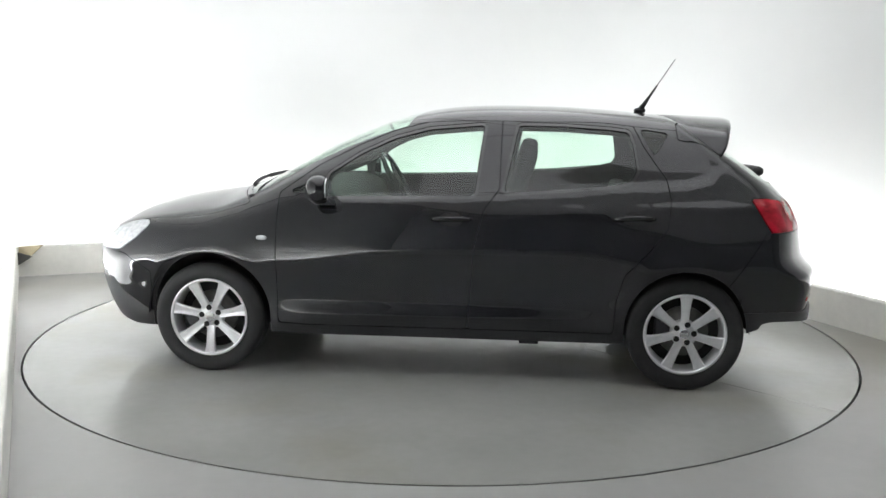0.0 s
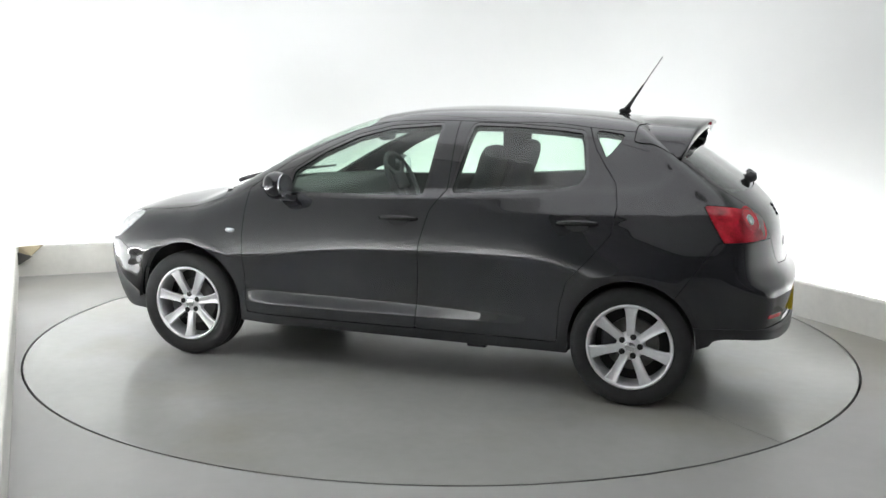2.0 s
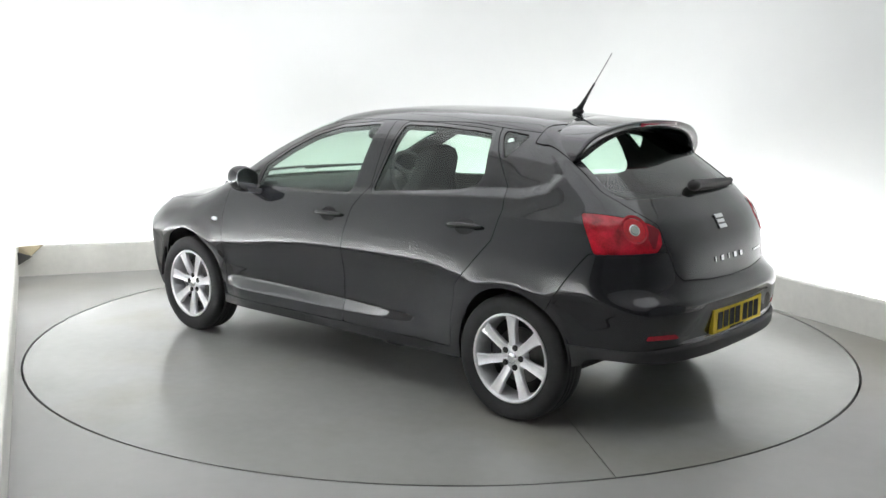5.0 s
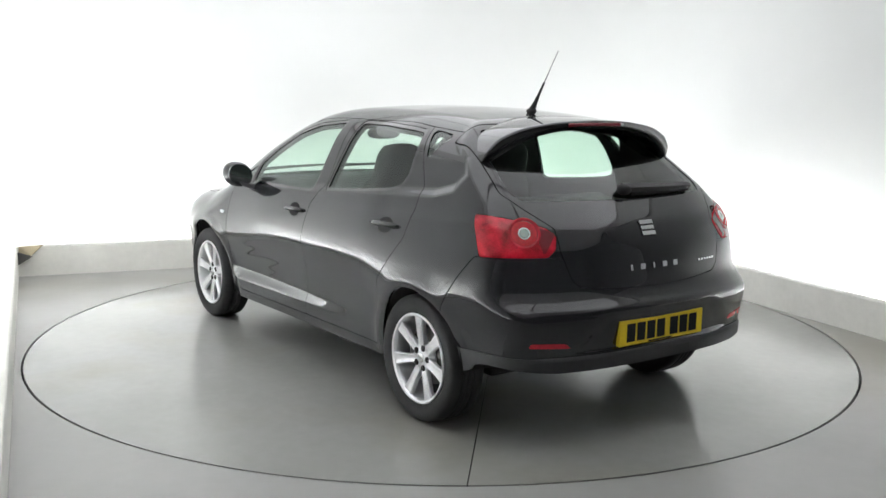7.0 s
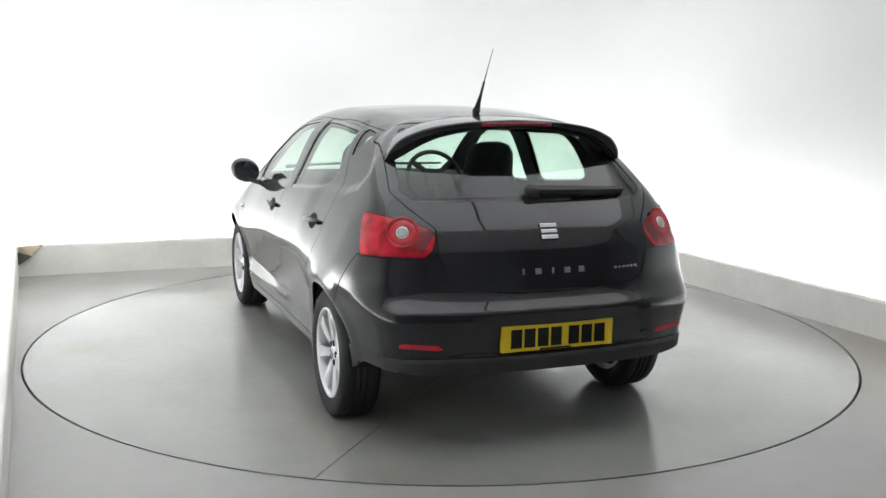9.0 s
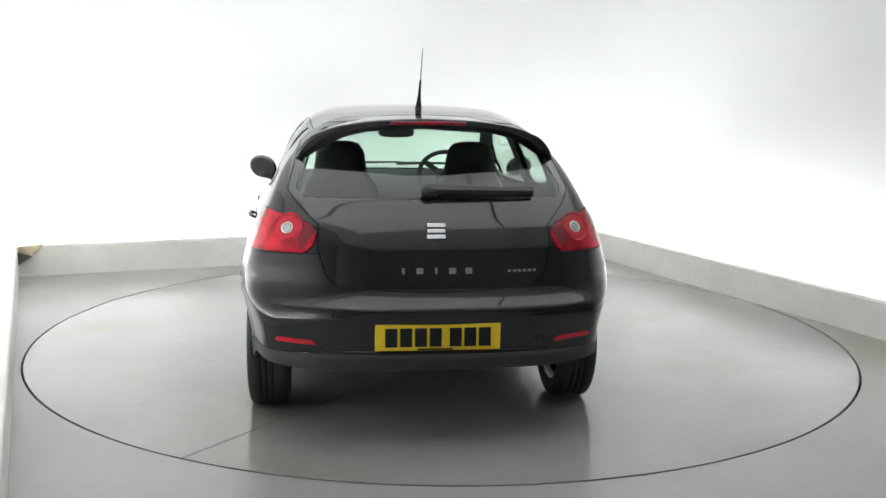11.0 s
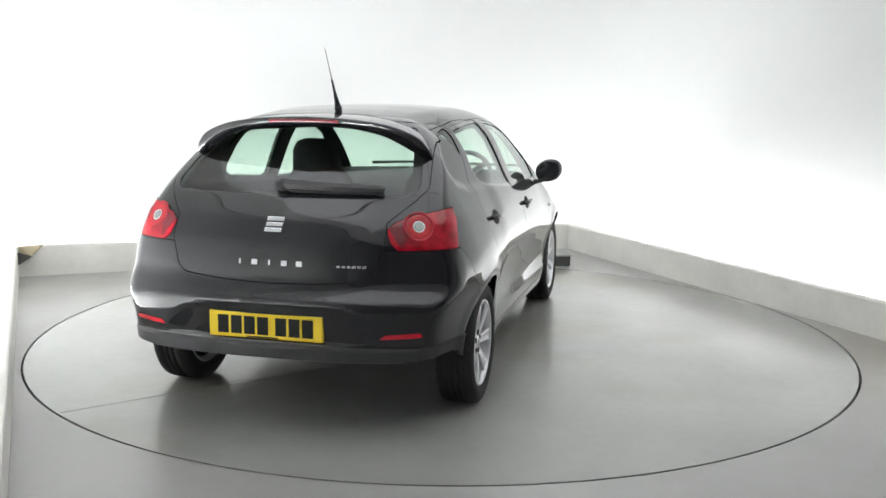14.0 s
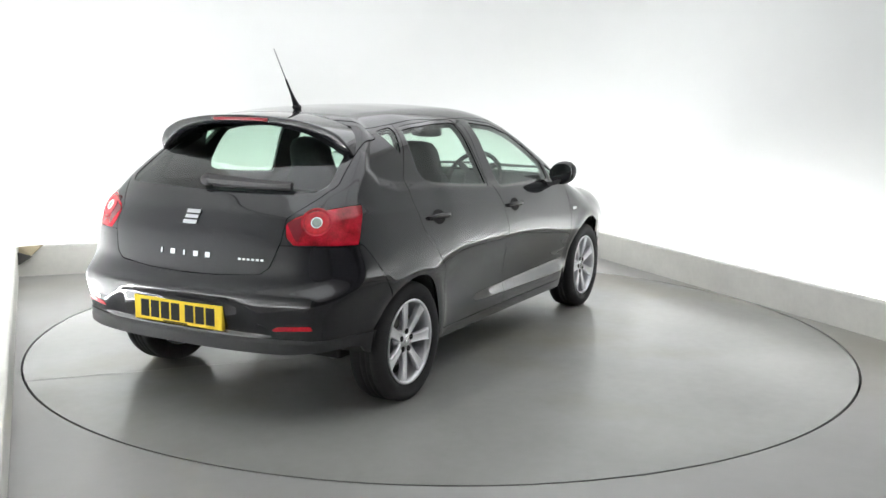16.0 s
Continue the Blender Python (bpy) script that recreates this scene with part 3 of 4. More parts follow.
def lower_edge(P):
    """Height of the body's lower edge along the car; negative above it."""
    x, ay = P[:, 0], np.abs(P[:, 1])
    e = np.interp(x, [-2.0, -1.90, -1.76, -1.53, -1.5, -0.9, -0.6, 0.9, 1.0, 1.53, 1.66, 1.78, 2.1], [0.345, 0.345, 0.385, 0.300, 0.29, 0.225, 0.218, 0.222, 0.23, 0.225, 0.225, 0.240, 0.24])
    e = np.where((x < -1.6), np.interp(ay, [0.55, 0.72], [0.345, 0.36]) * step_fn(-1.5, -1.7, x) + e * (1 - step_fn(-1.5, -1.7, x)), e)
    return e - P[:, 2]


def tail_sdf(P, s):
    Q = P.copy()
    Q[:, 1] *= s
    line = P[:, 0] + 1.545 + (0.958 - P[:, 2]) * 0.62
    return np.maximum(np.maximum(TAIL(Q, (1, 2)), line * 0.9), 0.3 - s * P[:, 1])


def gate_sdf(P):
    return np.maximum(GATE(P, (1, 2)), P[:, 0] + 1.18)


def back_glass_sdf(P):
    return np.maximum(BACK_GLASS(P, (1, 2)), P[:, 0] + 1.20)


def rear_bumper_sdf(P):
    x, z = P[:, 0], P[:, 2]
    return np.maximum((x + 1.606 - 0.67 * (0.803 - z)) * 0.83, z - 0.812)


def front_bumper_sdf(P):
    x, z = P[:, 0], P[:, 2]
    return np.maximum(1.555 - x, z - np.interp(x, [1.55, 1.7, 2.1], [0.52, 0.615, 0.64]))


def screen_sdf(P):
    x, ay = P[:, 0], np.abs(P[:, 1])
    z = P[:, 2]
    edge = np.interp(x, [0.13, 0.9, 1.25], [0.53, 0.63, 0.69])
    return np.maximum(np.maximum(ay - edge, 0.175 + 0.10 * (ay / 0.6) ** 2 - 0.04 - x), x - 1.16 + 0.14 * (ay / 0.65) ** 2)


def bonnet_sdf(P):
    x, ay = P[:, 0], np.abs(P[:, 1])
    edge = np.interp(x, [1.0, 1.4, 1.75, 2.1], [0.72, 0.70, 0.62, 0.50])
    return np.maximum(np.maximum(ay - edge, 1.185 - 0.13 * (ay / 0.65) ** 2 - x), np.maximum(x - 1.98 + 0.25 * (ay / 0.7) ** 2, 0.62 - P[:, 2]))


def roof_sdf(P):
    x, ay = P[:, 0], np.abs(P[:, 1])
    edge = np.interp(x, [-1.4, -0.5, 0.3], [0.50, 0.545, 0.53])
    return np.maximum(np.maximum(ay - edge, x - 0.175 - 0.10 * (ay / 0.6) ** 2 + 0.04), np.maximum(-1.27 - x, 1.2 - P[:, 2]))


def loose_pieces(mesh):
    """The connected pieces of a triangle mesh."""
    V, N, T = mesh
    mark = np.arange(len(V))
    while True:
        low = mark[T].min(1)
        nxt = mark.copy()
        for k in range(3):
            np.minimum.at(nxt, T[:, k], low)
        nxt = nxt[nxt]
        if (nxt == mark).all():
            break
        mark = nxt
    out = []
    for r in np.unique(mark[T[:, 0]]):
        t = T[mark[T[:, 0]] == r]
        used, inv = np.unique(t, return_inverse=True)
        out.append((V[used], N[used], inv.reshape(-1, 3)))
    return out


PARTS = {}


def build_body():
    G = 0.0018
    shell = clip(shell_mesh(), lambda P: lower_edge(P))
    shell = clip(shell, lambda P: -arches(P))

    def take(name, phi, mat, label="", sink=0.0, gap=G, parent=car, rest=None):
        """Cuts a panel out of what is left of the shell."""
        nonlocal shell
        piece = clip(shell, lambda P: phi(P) + gap)
        ob = panel(name, piece, mat, parent, label, sink=sink)
        shell = clip(shell, lambda P: gap - phi(P))
        PARTS[name if name not in PARTS else name + "_right"] = ob
        return ob
    take("rear_window", back_glass_sdf, GLASS, "green tinted glass", 0.003, 0.0008)
    take("tailgate", gate_sdf, PAINT)
    take("windscreen", screen_sdf, GLASS, "green tinted glass", 0.003, 0.001)
    take("bonnet", bonnet_sdf, PAINT)
    take("roof", roof_sdf, PAINT)
    for s in (1, -1):
        side = on_side(s)
        take("tail_light", lambda P: tail_sdf(P, s), RED_LENS, "red lens with a round clear bulb", -0.003, 0.002)
        take("headlight", lambda P: np.maximum(HEADLIGHT(P, (0, 2)), np.maximum(side(P), 1.4 - P[:, 0])), CLEAR_LENS, "clear headlight lens", -0.002, 0.002)
        take("quarter_window", lambda P: np.maximum(QUARTER(P, (0, 2)), side(P)), GLASS, "green tinted glass", 0.004, 0.001)
        for name, win, door in (("front_door", FRONT_GLASS, FRONT_DOOR), ("rear_door", REAR_GLASS, REAR_DOOR)):
            if name == "front_door":
                small = clip(shell, lambda P: np.maximum(QUARTER_LIGHT(P, (0, 2)), side(P)) + 0.001)
                shell = clip(shell, lambda P: -np.maximum(QUARTER_LIGHT(P, (0, 2)) - 0.001, side(P)))
            glass = clip(shell, lambda P: np.maximum(win(P, (0, 2)), side(P)) + 0.001)
            shell = clip(shell, lambda P: -np.maximum(win(P, (0, 2)) - 0.001, side(P)))
            # dark rubber frame round the glass
            frame_mesh = clip(shell, lambda P: np.maximum(win(P, (0, 2)) - 0.016, side(P)))
            shell = clip(shell, lambda P: -np.maximum(win(P, (0, 2)) - 0.016, side(P)))
            body = take(name, lambda P: np.maximum(door(P, (0, 2)), side(P)), PAINT)
            panel("window_pane", glass, GLASS, body, "green tinted glass", thick=0.004, sink=0.006)
            if name == "front_door":
                panel("quarter_light", small, GLASS, body, "small green tinted pane", thick=0.004, sink=0.004)
            panel("window_seal", frame_mesh, GLOSS_BLACK, body, "black rubber window seal", sink=0.002)
    bumper = clip(shell, lambda P: rear_bumper_sdf(P) + G)
    shell = clip(shell, lambda P: G - rear_bumper_sdf(P))
    low = clip(bumper, lambda P: P[:, 2] - 0.408)
    up = clip(bumper, lambda P: 0.408 - P[:, 2])
    rb = PARTS["rear_bumper"] = panel("rear_bumper", up, PAINT, car, thick=0.03)
    panel("lower_valance", low, PLASTIC, rb, "unpainted dark grey plastic", sink=-0.004)
    bumper = clip(shell, lambda P: front_bumper_sdf(P) + G)
    shell = clip(shell, lambda P: G - front_bumper_sdf(P))
    low = clip(bumper, lambda P: P[:, 2] - np.interp(P[:, 0], [1.55, 1.72, 1.80], [0.30, 0.40, 0.47]))
    up = clip(bumper, lambda P: np.interp(P[:, 0], [1.55, 1.72, 1.80], [0.30, 0.40, 0.47]) - P[:, 2])
    fb = panel("front_bumper", up, PAINT, car)
    panel("lower_grille", low, PLASTIC, fb, "black plastic lower grille", sink=0.002)
    for s in (1, -1):
        take("front_wing", lambda P: np.maximum(np.maximum(0.862 - P[:, 0], on_side(s)(P)), P[:, 2] - 0.95), PAINT, gap=0.0)
        take("sill", lambda P: np.maximum(np.maximum(P[:, 2] - 0.275, on_side(s)(P)), np.maximum(P[:, 0] - 0.93, -0.93 - P[:, 0])), PAINT, gap=0.0)
    for piece in loose_pieces(shell):
        V = piece[0]
        size = V.max(0) - V.min(0)
        if size.max() < 0.05:
            continue
        mid = V.mean(0)
        name = "rear_quarter_panel" if mid[0] < -1.1 and mid[2] < 1.2 else "roof_rail" if mid[2] > 0.9 else "body_strip"
        panel(name, piece, PAINT, car)


def build_liner():
    """Dark cabin lining just inside the skin, open at the windows."""
    mesh = clip(shell_mesh(), lambda P: lower_edge(P) + 0.01)
    for phi in (lambda P: -arches(P) + 0.006, lambda P: -back_glass_sdf(P) - 0.004, lambda P: -screen_sdf(P) - 0.004):
        mesh = clip(mesh, phi)
    for s in (1, -1):
        for win in (FRONT_GLASS, REAR_GLASS, QUARTER, QUARTER_LIGHT):
            mesh = clip(mesh, lambda P: -np.maximum(win(P, (0, 2)), on_side(s)(P)) - 0.008)
    V, N, T = mesh
    solid("cabin_lining", V - N * 0.03, T, CABIN, car, "dark cabin lining", N)


build_body()
build_liner()


# ---- wheels ----
def build_wheel():
    V, Fc = revolve([(0.0, -0.02), (0.182, -0.02), (0.183, -0.05)], 40)
    wheel = solid("wheel", V, Fc, WELL)
    tyre_prof = [(0.205, -0.075), (0.225, -0.088), (0.255, -0.093), (0.275, -0.088), (0.287, -0.078), (0.2915, -0.06),
                 (0.292, -0.032), (0.286, -0.030), (0.286, -0.024), (0.2925, -0.022), (0.2925, -0.004), (0.2865, -0.002), (0.2865, 0.004), (0.2925, 0.006), (0.2925, 0.022),
                 (0.286, 0.024), (0.286, 0.030), (0.292, 0.032), (0.2915, 0.06), (0.287, 0.078), (0.275, 0.088), (0.255, 0.093), (0.225, 0.088), (0.205, 0.075)]
    V, Fc = revolve(tyre_prof, 72)
    solid("tyre", V, Fc, RUBBER, wheel, "black rubber tyre")
    rim_prof = [(0.206, 0.074), (0.209, 0.081), (0.206, 0.085), (0.199, 0.084), (0.194, 0.080), (0.190, 0.066), (0.187, 0.055), (0.183, 0.00), (0.186, -0.07), (0.206, -0.078)]
    V, Fc = revolve(rim_prof, 72)
    rim = solid("rim", V, Fc, ALLOY, wheel, "silver alloy rim with seven spokes")
    for k in range(7):
        a = math.pi / 2 + 2 * math.pi * k / 7
        ring = []
        for r, w, f, b in ((0.050, 0.022, 0.058, 0.03), (0.075, 0.021, 0.063, 0.035), (0.12, 0.0225, 0.070, 0.045), (0.165, 0.027, 0.075, 0.05), (0.197, 0.035, 0.078, 0.055)):
            ring.append([(r, -w, f - 0.006), (r, -w * 0.8, f), (r, -w * 0.25, f - 0.003), (r, w * 0.25, f - 0.003), (r, w * 0.8, f), (r, w, f - 0.006), (r, w * 0.9, b), (r, -w * 0.9, b)])
        V, Fc = [], []
        for rr in ring:
            for r, w, f in rr:
                V.append((r * math.cos(a) - w * math.sin(a), f, r * math.sin(a) + w * math.cos(a)))
        n = 8
        for i in range(len(ring) - 1):
            for j in range(n):
                Fc.append((i * n + j, i * n + (j + 1) % n, (i + 1) * n + (j + 1) % n, (i + 1) * n + j))
        solid("spoke", V, Fc, ALLOY, wheel, smooth=False)
    V, Fc = revolve([(0.0, 0.062), (0.026, 0.062), (0.030, 0.059), (0.034, 0.056), (0.060, 0.055), (0.068, 0.050), (0.070, 0.02)], 40)
    solid("hub", V, Fc, ALLOY, wheel)
    V, Fc = revolve([(0.0, 0.0665), (0.020, 0.0660), (0.025, 0.0635), (0.0255, 0.060)], 28)
    solid("centre_cap", V, Fc, CHROME, wheel, "small silver centre cap")
    # Bolts stand slightly proud; their near-black colour stands for shaded holes.
    for k in range(5):
        a = math.pi / 2 + 0.3 + 2 * math.pi * k / 5
        V, Fc = revolve([(0.0, 0.0600), (0.007, 0.0602), (0.0145, 0.0598), (0.0155, 0.050)], 14)
        V = [(x + 0.048 * math.cos(a), y, z + 0.048 * math.sin(a)) for x, y, z in V]
        solid("wheel_bolt", V, Fc, WELL, wheel, "bolt disc, near-black for the shade of its hole")
    V, Fc = revolve([(0.0, 0.012), (0.07, 0.012), (0.075, 0.004), (0.128, 0.004), (0.130, -0.012), (0.0, -0.012)], 48)
    solid("brake_disc", V, Fc, DISC_METAL, wheel, "dull steel brake disc")
    part("brake_caliper", box_bm(0.07, 0.145, -0.03, 0.028, -0.06, 0.06, 0.012), DARK_METAL, wheel)
    return wheel


def place_wheels():
    first = build_wheel()
    made = []
    for x, s, spin in ((-AXLE, 1, 0), (AXLE, 1, 26), (-AXLE, -1, 12), (AXLE, -1, 40)):
        m = pose(x, s * 0.722, WHEEL_Z, 0, 0, 0 if s > 0 else 180) @ pose(0, 0, 0, 0, spin, 0)
        if not made:
            first.matrix_basis = m
            w = first
        else:
            w = copy_thing(first, m)
        w.parent = car
        made.append(w)
    # dark housings behind the wheels
    for x, s in ((-AXLE, 1), (AXLE, 1), (-AXLE, -1), (AXLE, -1)):
        r = 0.352 if x > 0 else 0.335
        V, Fc = revolve([(r, 0.0), (r, -0.30), (0.0, -0.30)], 24, "y", 0.0, math.pi)
        V = [(x + a * 0.95, s * (0.79 + b), 0.30 + c) for a, b, c in V]
        solid("wheel_housing", V, Fc, WELL, car, "black wheel-arch liner")


place_wheels()
under = box_bm(-1.42, 1.75, -0.52, 0.52, 0.20, 0.27, 0.02)
part("underbody", under, WELL, car, "dark underbody")


# ---- fittings on the body ----
def surface(origin, way):
    """The point of the body's skin met from outside along a way, and its outward normal."""
    o, w = np.array(origin, float), np.array(way, float)
    ts = np.linspace(0, 1.5, 600)
    f = body_field(o + ts[:, None] * w)
    k = int(np.argmax(f < 0))
    lo, hi = ts[max(k - 1, 0)], ts[k]
    for _ in range(30):
        mid = (lo + hi) / 2
        if body_field((o + mid * w)[None])[0] < 0:
            hi = mid
        else:
            lo = mid
    P = o + lo * w
    return P, field_normals(P[None])[0]


def patch_at(P, N, up=(0, 0, 1)):
    """Axes on the skin: x along it, y up along it, z outwards."""
    n = Vector(N).normalized()
    a = Vector(up).cross(n).normalized()
    b = n.cross(a)
    m = Matrix((a, b, n)).transposed().to_4x4()
    return Matrix.Translation(Vector(P)) @ m


def skin_patch(phi, lift):
    """A piece of the skin lifted outwards."""
    mesh = clip(SKIN, phi)
    return mesh[0] + mesh[1] * lift, mesh[1], mesh[2]


SKIN = shell_mesh()


def loft(rings, closed=True):
    k = len(rings[0])
    V = [tuple(v) for r in rings for v in r]
    Fc = []
    for i in range(len(rings) - 1):
        for j in range(k if closed else k - 1):
            Fc.append((i * k + j, i * k + (j + 1) % k, (i + 1) * k + (j + 1) % k, (i + 1) * k + j))
    if closed:
        Fc += [tuple(range(k))[::-1], tuple(range((len(rings) - 1) * k, len(rings) * k))]
    return V, Fc


def blob(centre, half, power=2.6, steps=18, rot=None):
    """A rounded, boxy egg shape."""
    V, Fc = [], []
    e = 2 / power

    def sp(a):
        return math.copysign(abs(a) ** e, a)
    for i in range(steps + 1):
        th = -math.pi / 2 + math.pi * i / steps
        for j in range(2 * steps):
            ph = math.pi * j / steps
            q = Vector((half[0] * sp(math.cos(th)) * sp(math.cos(ph)), half[1] * sp(math.cos(th)) * sp(math.sin(ph)), half[2] * sp(math.sin(th))))
            if rot:
                q = rot @ q
            V.append(Vector(centre) + q)
    n = 2 * steps
    for i in range(steps):
        for j in range(n):
            Fc.append((i * n + j, i * n + (j + 1) % n, (i + 1) * n + (j + 1) % n, (i + 1) * n + j))
    return V, Fc


def build_spoiler():
    # half paths from the middle to the tip: roof root, trailing edge top, trailing edge foot, glass root
    n = 25
    ss = np.linspace(0, 1, n)

    def path(pts, sigma=0.05):
        k = np.linspace(0, 1, len(pts))
        return np.stack([table(list(zip(k, [p[i] for p in pts])), sigma)(ss) for i in range(3)], 1)
    root = path([(-1.10, 0.0, 1.372), (-1.10, 0.22, 1.366), (-1.10, 0.40, 1.328), (-1.12, 0.490, 1.282), (-1.17, 0.542, 1.220), (-1.27, 0.575, 1.165)])
    edge = path([(-1.505, 0.0, 1.360), (-1.498, 0.22, 1.353), (-1.475, 0.40, 1.328), (-1.448, 0.525, 1.280), (-1.430, 0.574, 1.222), (-1.405, 0.590, 1.182)])
    foot = path([(-1.491, 0.0, 1.322), (-1.485, 0.22, 1.313), (-1.461, 0.372, 1.280), (-1.436, 0.455, 1.236), (-1.420, 0.517, 1.198), (-1.40, 0.566, 1.170)])
    under = path([(-1.25, 0.0, 1.342), (-1.25, 0.22, 1.336), (-1.29, 0.38, 1.303), (-1.325, 0.46, 1.255), (-1.36, 0.52, 1.205), (-1.38, 0.56, 1.165)])
    rings = []
    order = [(-1, i) for i in range(n - 1, 0, -1)] + [(1, i) for i in range(n)]
    for s, i in order:
        r, e, f, u = root[i], edge[i], foot[i], under[i]
        pts = [r, r * 0.6 + e * 0.4 + np.array([0, 0, 0.004]), e * 0.94 + r * 0.06 + np.array([0, 0, 0.002]), e, e * 0.86 + f * 0.14 + np.array([-0.003, 0, 0]), e * 0.5 + f * 0.5 + np.array([-0.004, 0, 0]), f, f * 0.9 + u * 0.1 + np.array([0, 0, 0.004]), u]
        rings.append([(p[0], s * p[1], p[2]) for p in pts])
    V, Fc = loft(rings)
    sp = solid("roof_spoiler", V, Fc, PAINT, car, "black painted roof spoiler")
    # red brake light set into its trailing edge
    rings = []
    for y in np.linspace(-0.17, 0.17, 13):
        z = 1.343 - 0.10 * y * y
        x = -1.507 + 0.11 * y * y
        rings.append([(x, y, z - 0.009), (x - 0.004, y, z - 0.006), (x - 0.004, y, z + 0.006), (x, y, z + 0.009), (x + 0.02, y, z)])
    V, Fc = loft(rings)
    solid("high_brake_light", V, Fc, DIM_RED, sp, "slim unlit dark red brake light")


def build_mirrors():
    for s in (1, -1):
        rot = Matrix.Rotation(radians(-6 * s), 3, "Z")
        V, Fc = blob((0.625, s * 0.854, 0.985), (0.064, 0.087, 0.074), 2.15, rot=rot)
        V = [Vector((max(v.x, 0.580), v.y, v.z + 0.012 * (abs(v.y) - 0.858) / 0.1)) for v in V]
        m = solid("door_mirror", V, Fc, PAINT, car, "black painted door mirror")
        k = 28
        ring, back = [], []
        for i in range(k):
            a = 2 * math.pi * i / k
            y = s * (0.854 + 0.074 * math.copysign(abs(math.cos(a)) ** 0.9, math.cos(a)))
            z = 0.985 + 0.061 * math.copysign(abs(math.sin(a)) ** 0.9, math.sin(a)) + 0.012 * (abs(y) - 0.858) / 0.1
            ring.append((0.5765, y, z))
            back.append((0.582, y, z))
        Fc = [tuple(range(k)), tuple(range(k, 2 * k))[::-1]] + [(i, (i + 1) % k, k + (i + 1) % k, k + i) for i in range(k)]
        solid("mirror_glass", ring + back, Fc, MIRROR, m, "silvered mirror glass", smooth=False)
        V, Fc = loft([[(x + dx, s * y, z + dz) for dx, dz in ((-0.045, -0.012), (0.04, -0.012), (0.045, 0.012), (-0.04, 0.014))]
                      for x, y, z in ((0.60, 0.72, 0.915), (0.605, 0.79, 0.912), (0.615, 0.83, 0.925), (0.62, 0.86, 0.945))])
        solid("mirror_arm", V, Fc, PLASTIC, m, "black plastic arm", smooth=False)


def build_handles():
    for s, x, z, name in ((1, -0.045, 0.845, "front_door"), (1, -0.960, 0.868, "rear_door"), (-1, -0.045, 0.845, "front_door_right"), (-1, -0.960, 0.868, "rear_door_right")):
        door = PARTS[name]
        if door:
            # No hollow is cut: a near-black oval on the skin stands for its shade.
            phi = lambda P: np.maximum(np.hypot((P[:, 0] - x) / 0.060, (P[:, 2] - z) / 0.036) * 0.04 - 0.04, 0.3 - s * P[:, 1])
            panel("handle_shade", skin_patch(phi, 0.0012), WELL, door, "near-black patch standing for the shade in the handle hollow", thick=0.008)
            rings = []
            for i in range(13):
                u = -1 + i / 6
                px = x + u * 0.102
                P, N = surface((px, s * 1.2, z + 0.012 * -u * 0.2), (0, -s, 0))
                off = 0.030 - 0.020 * abs(u) ** 3
                h = 0.0135 * (1 - 0.45 * abs(u) ** 4)
                c = Vector(P) + Vector(N) * off
                n = Vector(N)
                up = Vector((0, 0, 1))
                rings.append([c + up * h - n * 0.006, c + up * h * 0.7 + n * 0.006, c - up * h * 0.7 + n * 0.006, c - up * h - n * 0.006, c - n * 0.012 - up * h * 0.6, c - n * 0.012 + up * h * 0.6])
            V, Fc = loft(rings)
            solid("door_handle", V, Fc, PAINT, door, "black painted bar handle")


def build_lamp_details():
    for s, tail in ((1, ""), (-1, "_right")):
        lamp, wing = PARTS["tail_light" + tail], PARTS["front_wing" + tail]
        P, N = surface((-2.4, s * 0.617, 0.910), (1, 0, 0))
        m = patch_at(P, N)
        V, Fc = revolve([(0.0, 0.0045), (0.016, 0.0065), (0.020, 0.006), (0.021, 0.0)], 28, "z")
        solid("bulb_lens", [m @ Vector(v) for v in V], Fc, BULB, lamp, "clear grey round reversing lens")
        V, Fc = revolve([(0.021, 0.004), (0.0235, 0.0068), (0.026, 0.004)], 32, "z")
        solid("bulb_ring", [m @ Vector(v) for v in V], Fc, ALLOY, lamp, "thin silver ring")
        V, Fc = revolve([(0.057, 0.0032), (0.062, 0.0058), (0.070, 0.0032)], 40, "z")
        solid("lens_ring", [m @ Vector(v) for v in V], Fc, RED_LENS, lamp, "red ring in the lens")
        # reflector bowl and ribs seen in the lens
        V, Fc = revolve([(0.027, 0.0036), (0.040, 0.0052), (0.054, 0.0036)], 40, "z")
        solid("reflector_bowl", [m @ Vector(v) for v in V], Fc, RED_BRIGHT, lamp, "brighter red bowl round the bulb")
        inner = lambda P: np.maximum(poly([(0.500, 0.905), (0.575, 0.935), (0.560, 0.830)], np.stack([P[:, 0], s * P[:, 1], P[:, 2]], 1), (1, 2), 0.004), P[:, 0] + 1.5)
        panel("inner_lens", skin_patch(inner, 0.0045), DIM_RED, lamp, "darker red inner lens", thick=0.003)
        # reflector strip in the bumper
        phi = lambda P: np.maximum(poly([(0.50, 0.450), (0.665, 0.459), (0.66, 0.472), (0.52, 0.465)], np.stack([P[:, 0], s * P[:, 1], P[:, 2]], 1), (1, 2), 0.003), P[:, 0] + 1.6)
        panel("bumper_reflector", skin_patch(phi, 0.003), RED_BRIGHT, PARTS["rear_bumper"], "slim red reflector", thick=0.006)
        # side repeater on the wing
        P, N = surface((0.937, s * 1.2, 0.727), (0, -s, 0))
        V, Fc = blob(Vector(P), (0.029, 0.011, 0.013), 2.4, 10)
        solid("side_repeater", V, Fc, CLEAR_LENS, wing, "small clear side repeater")


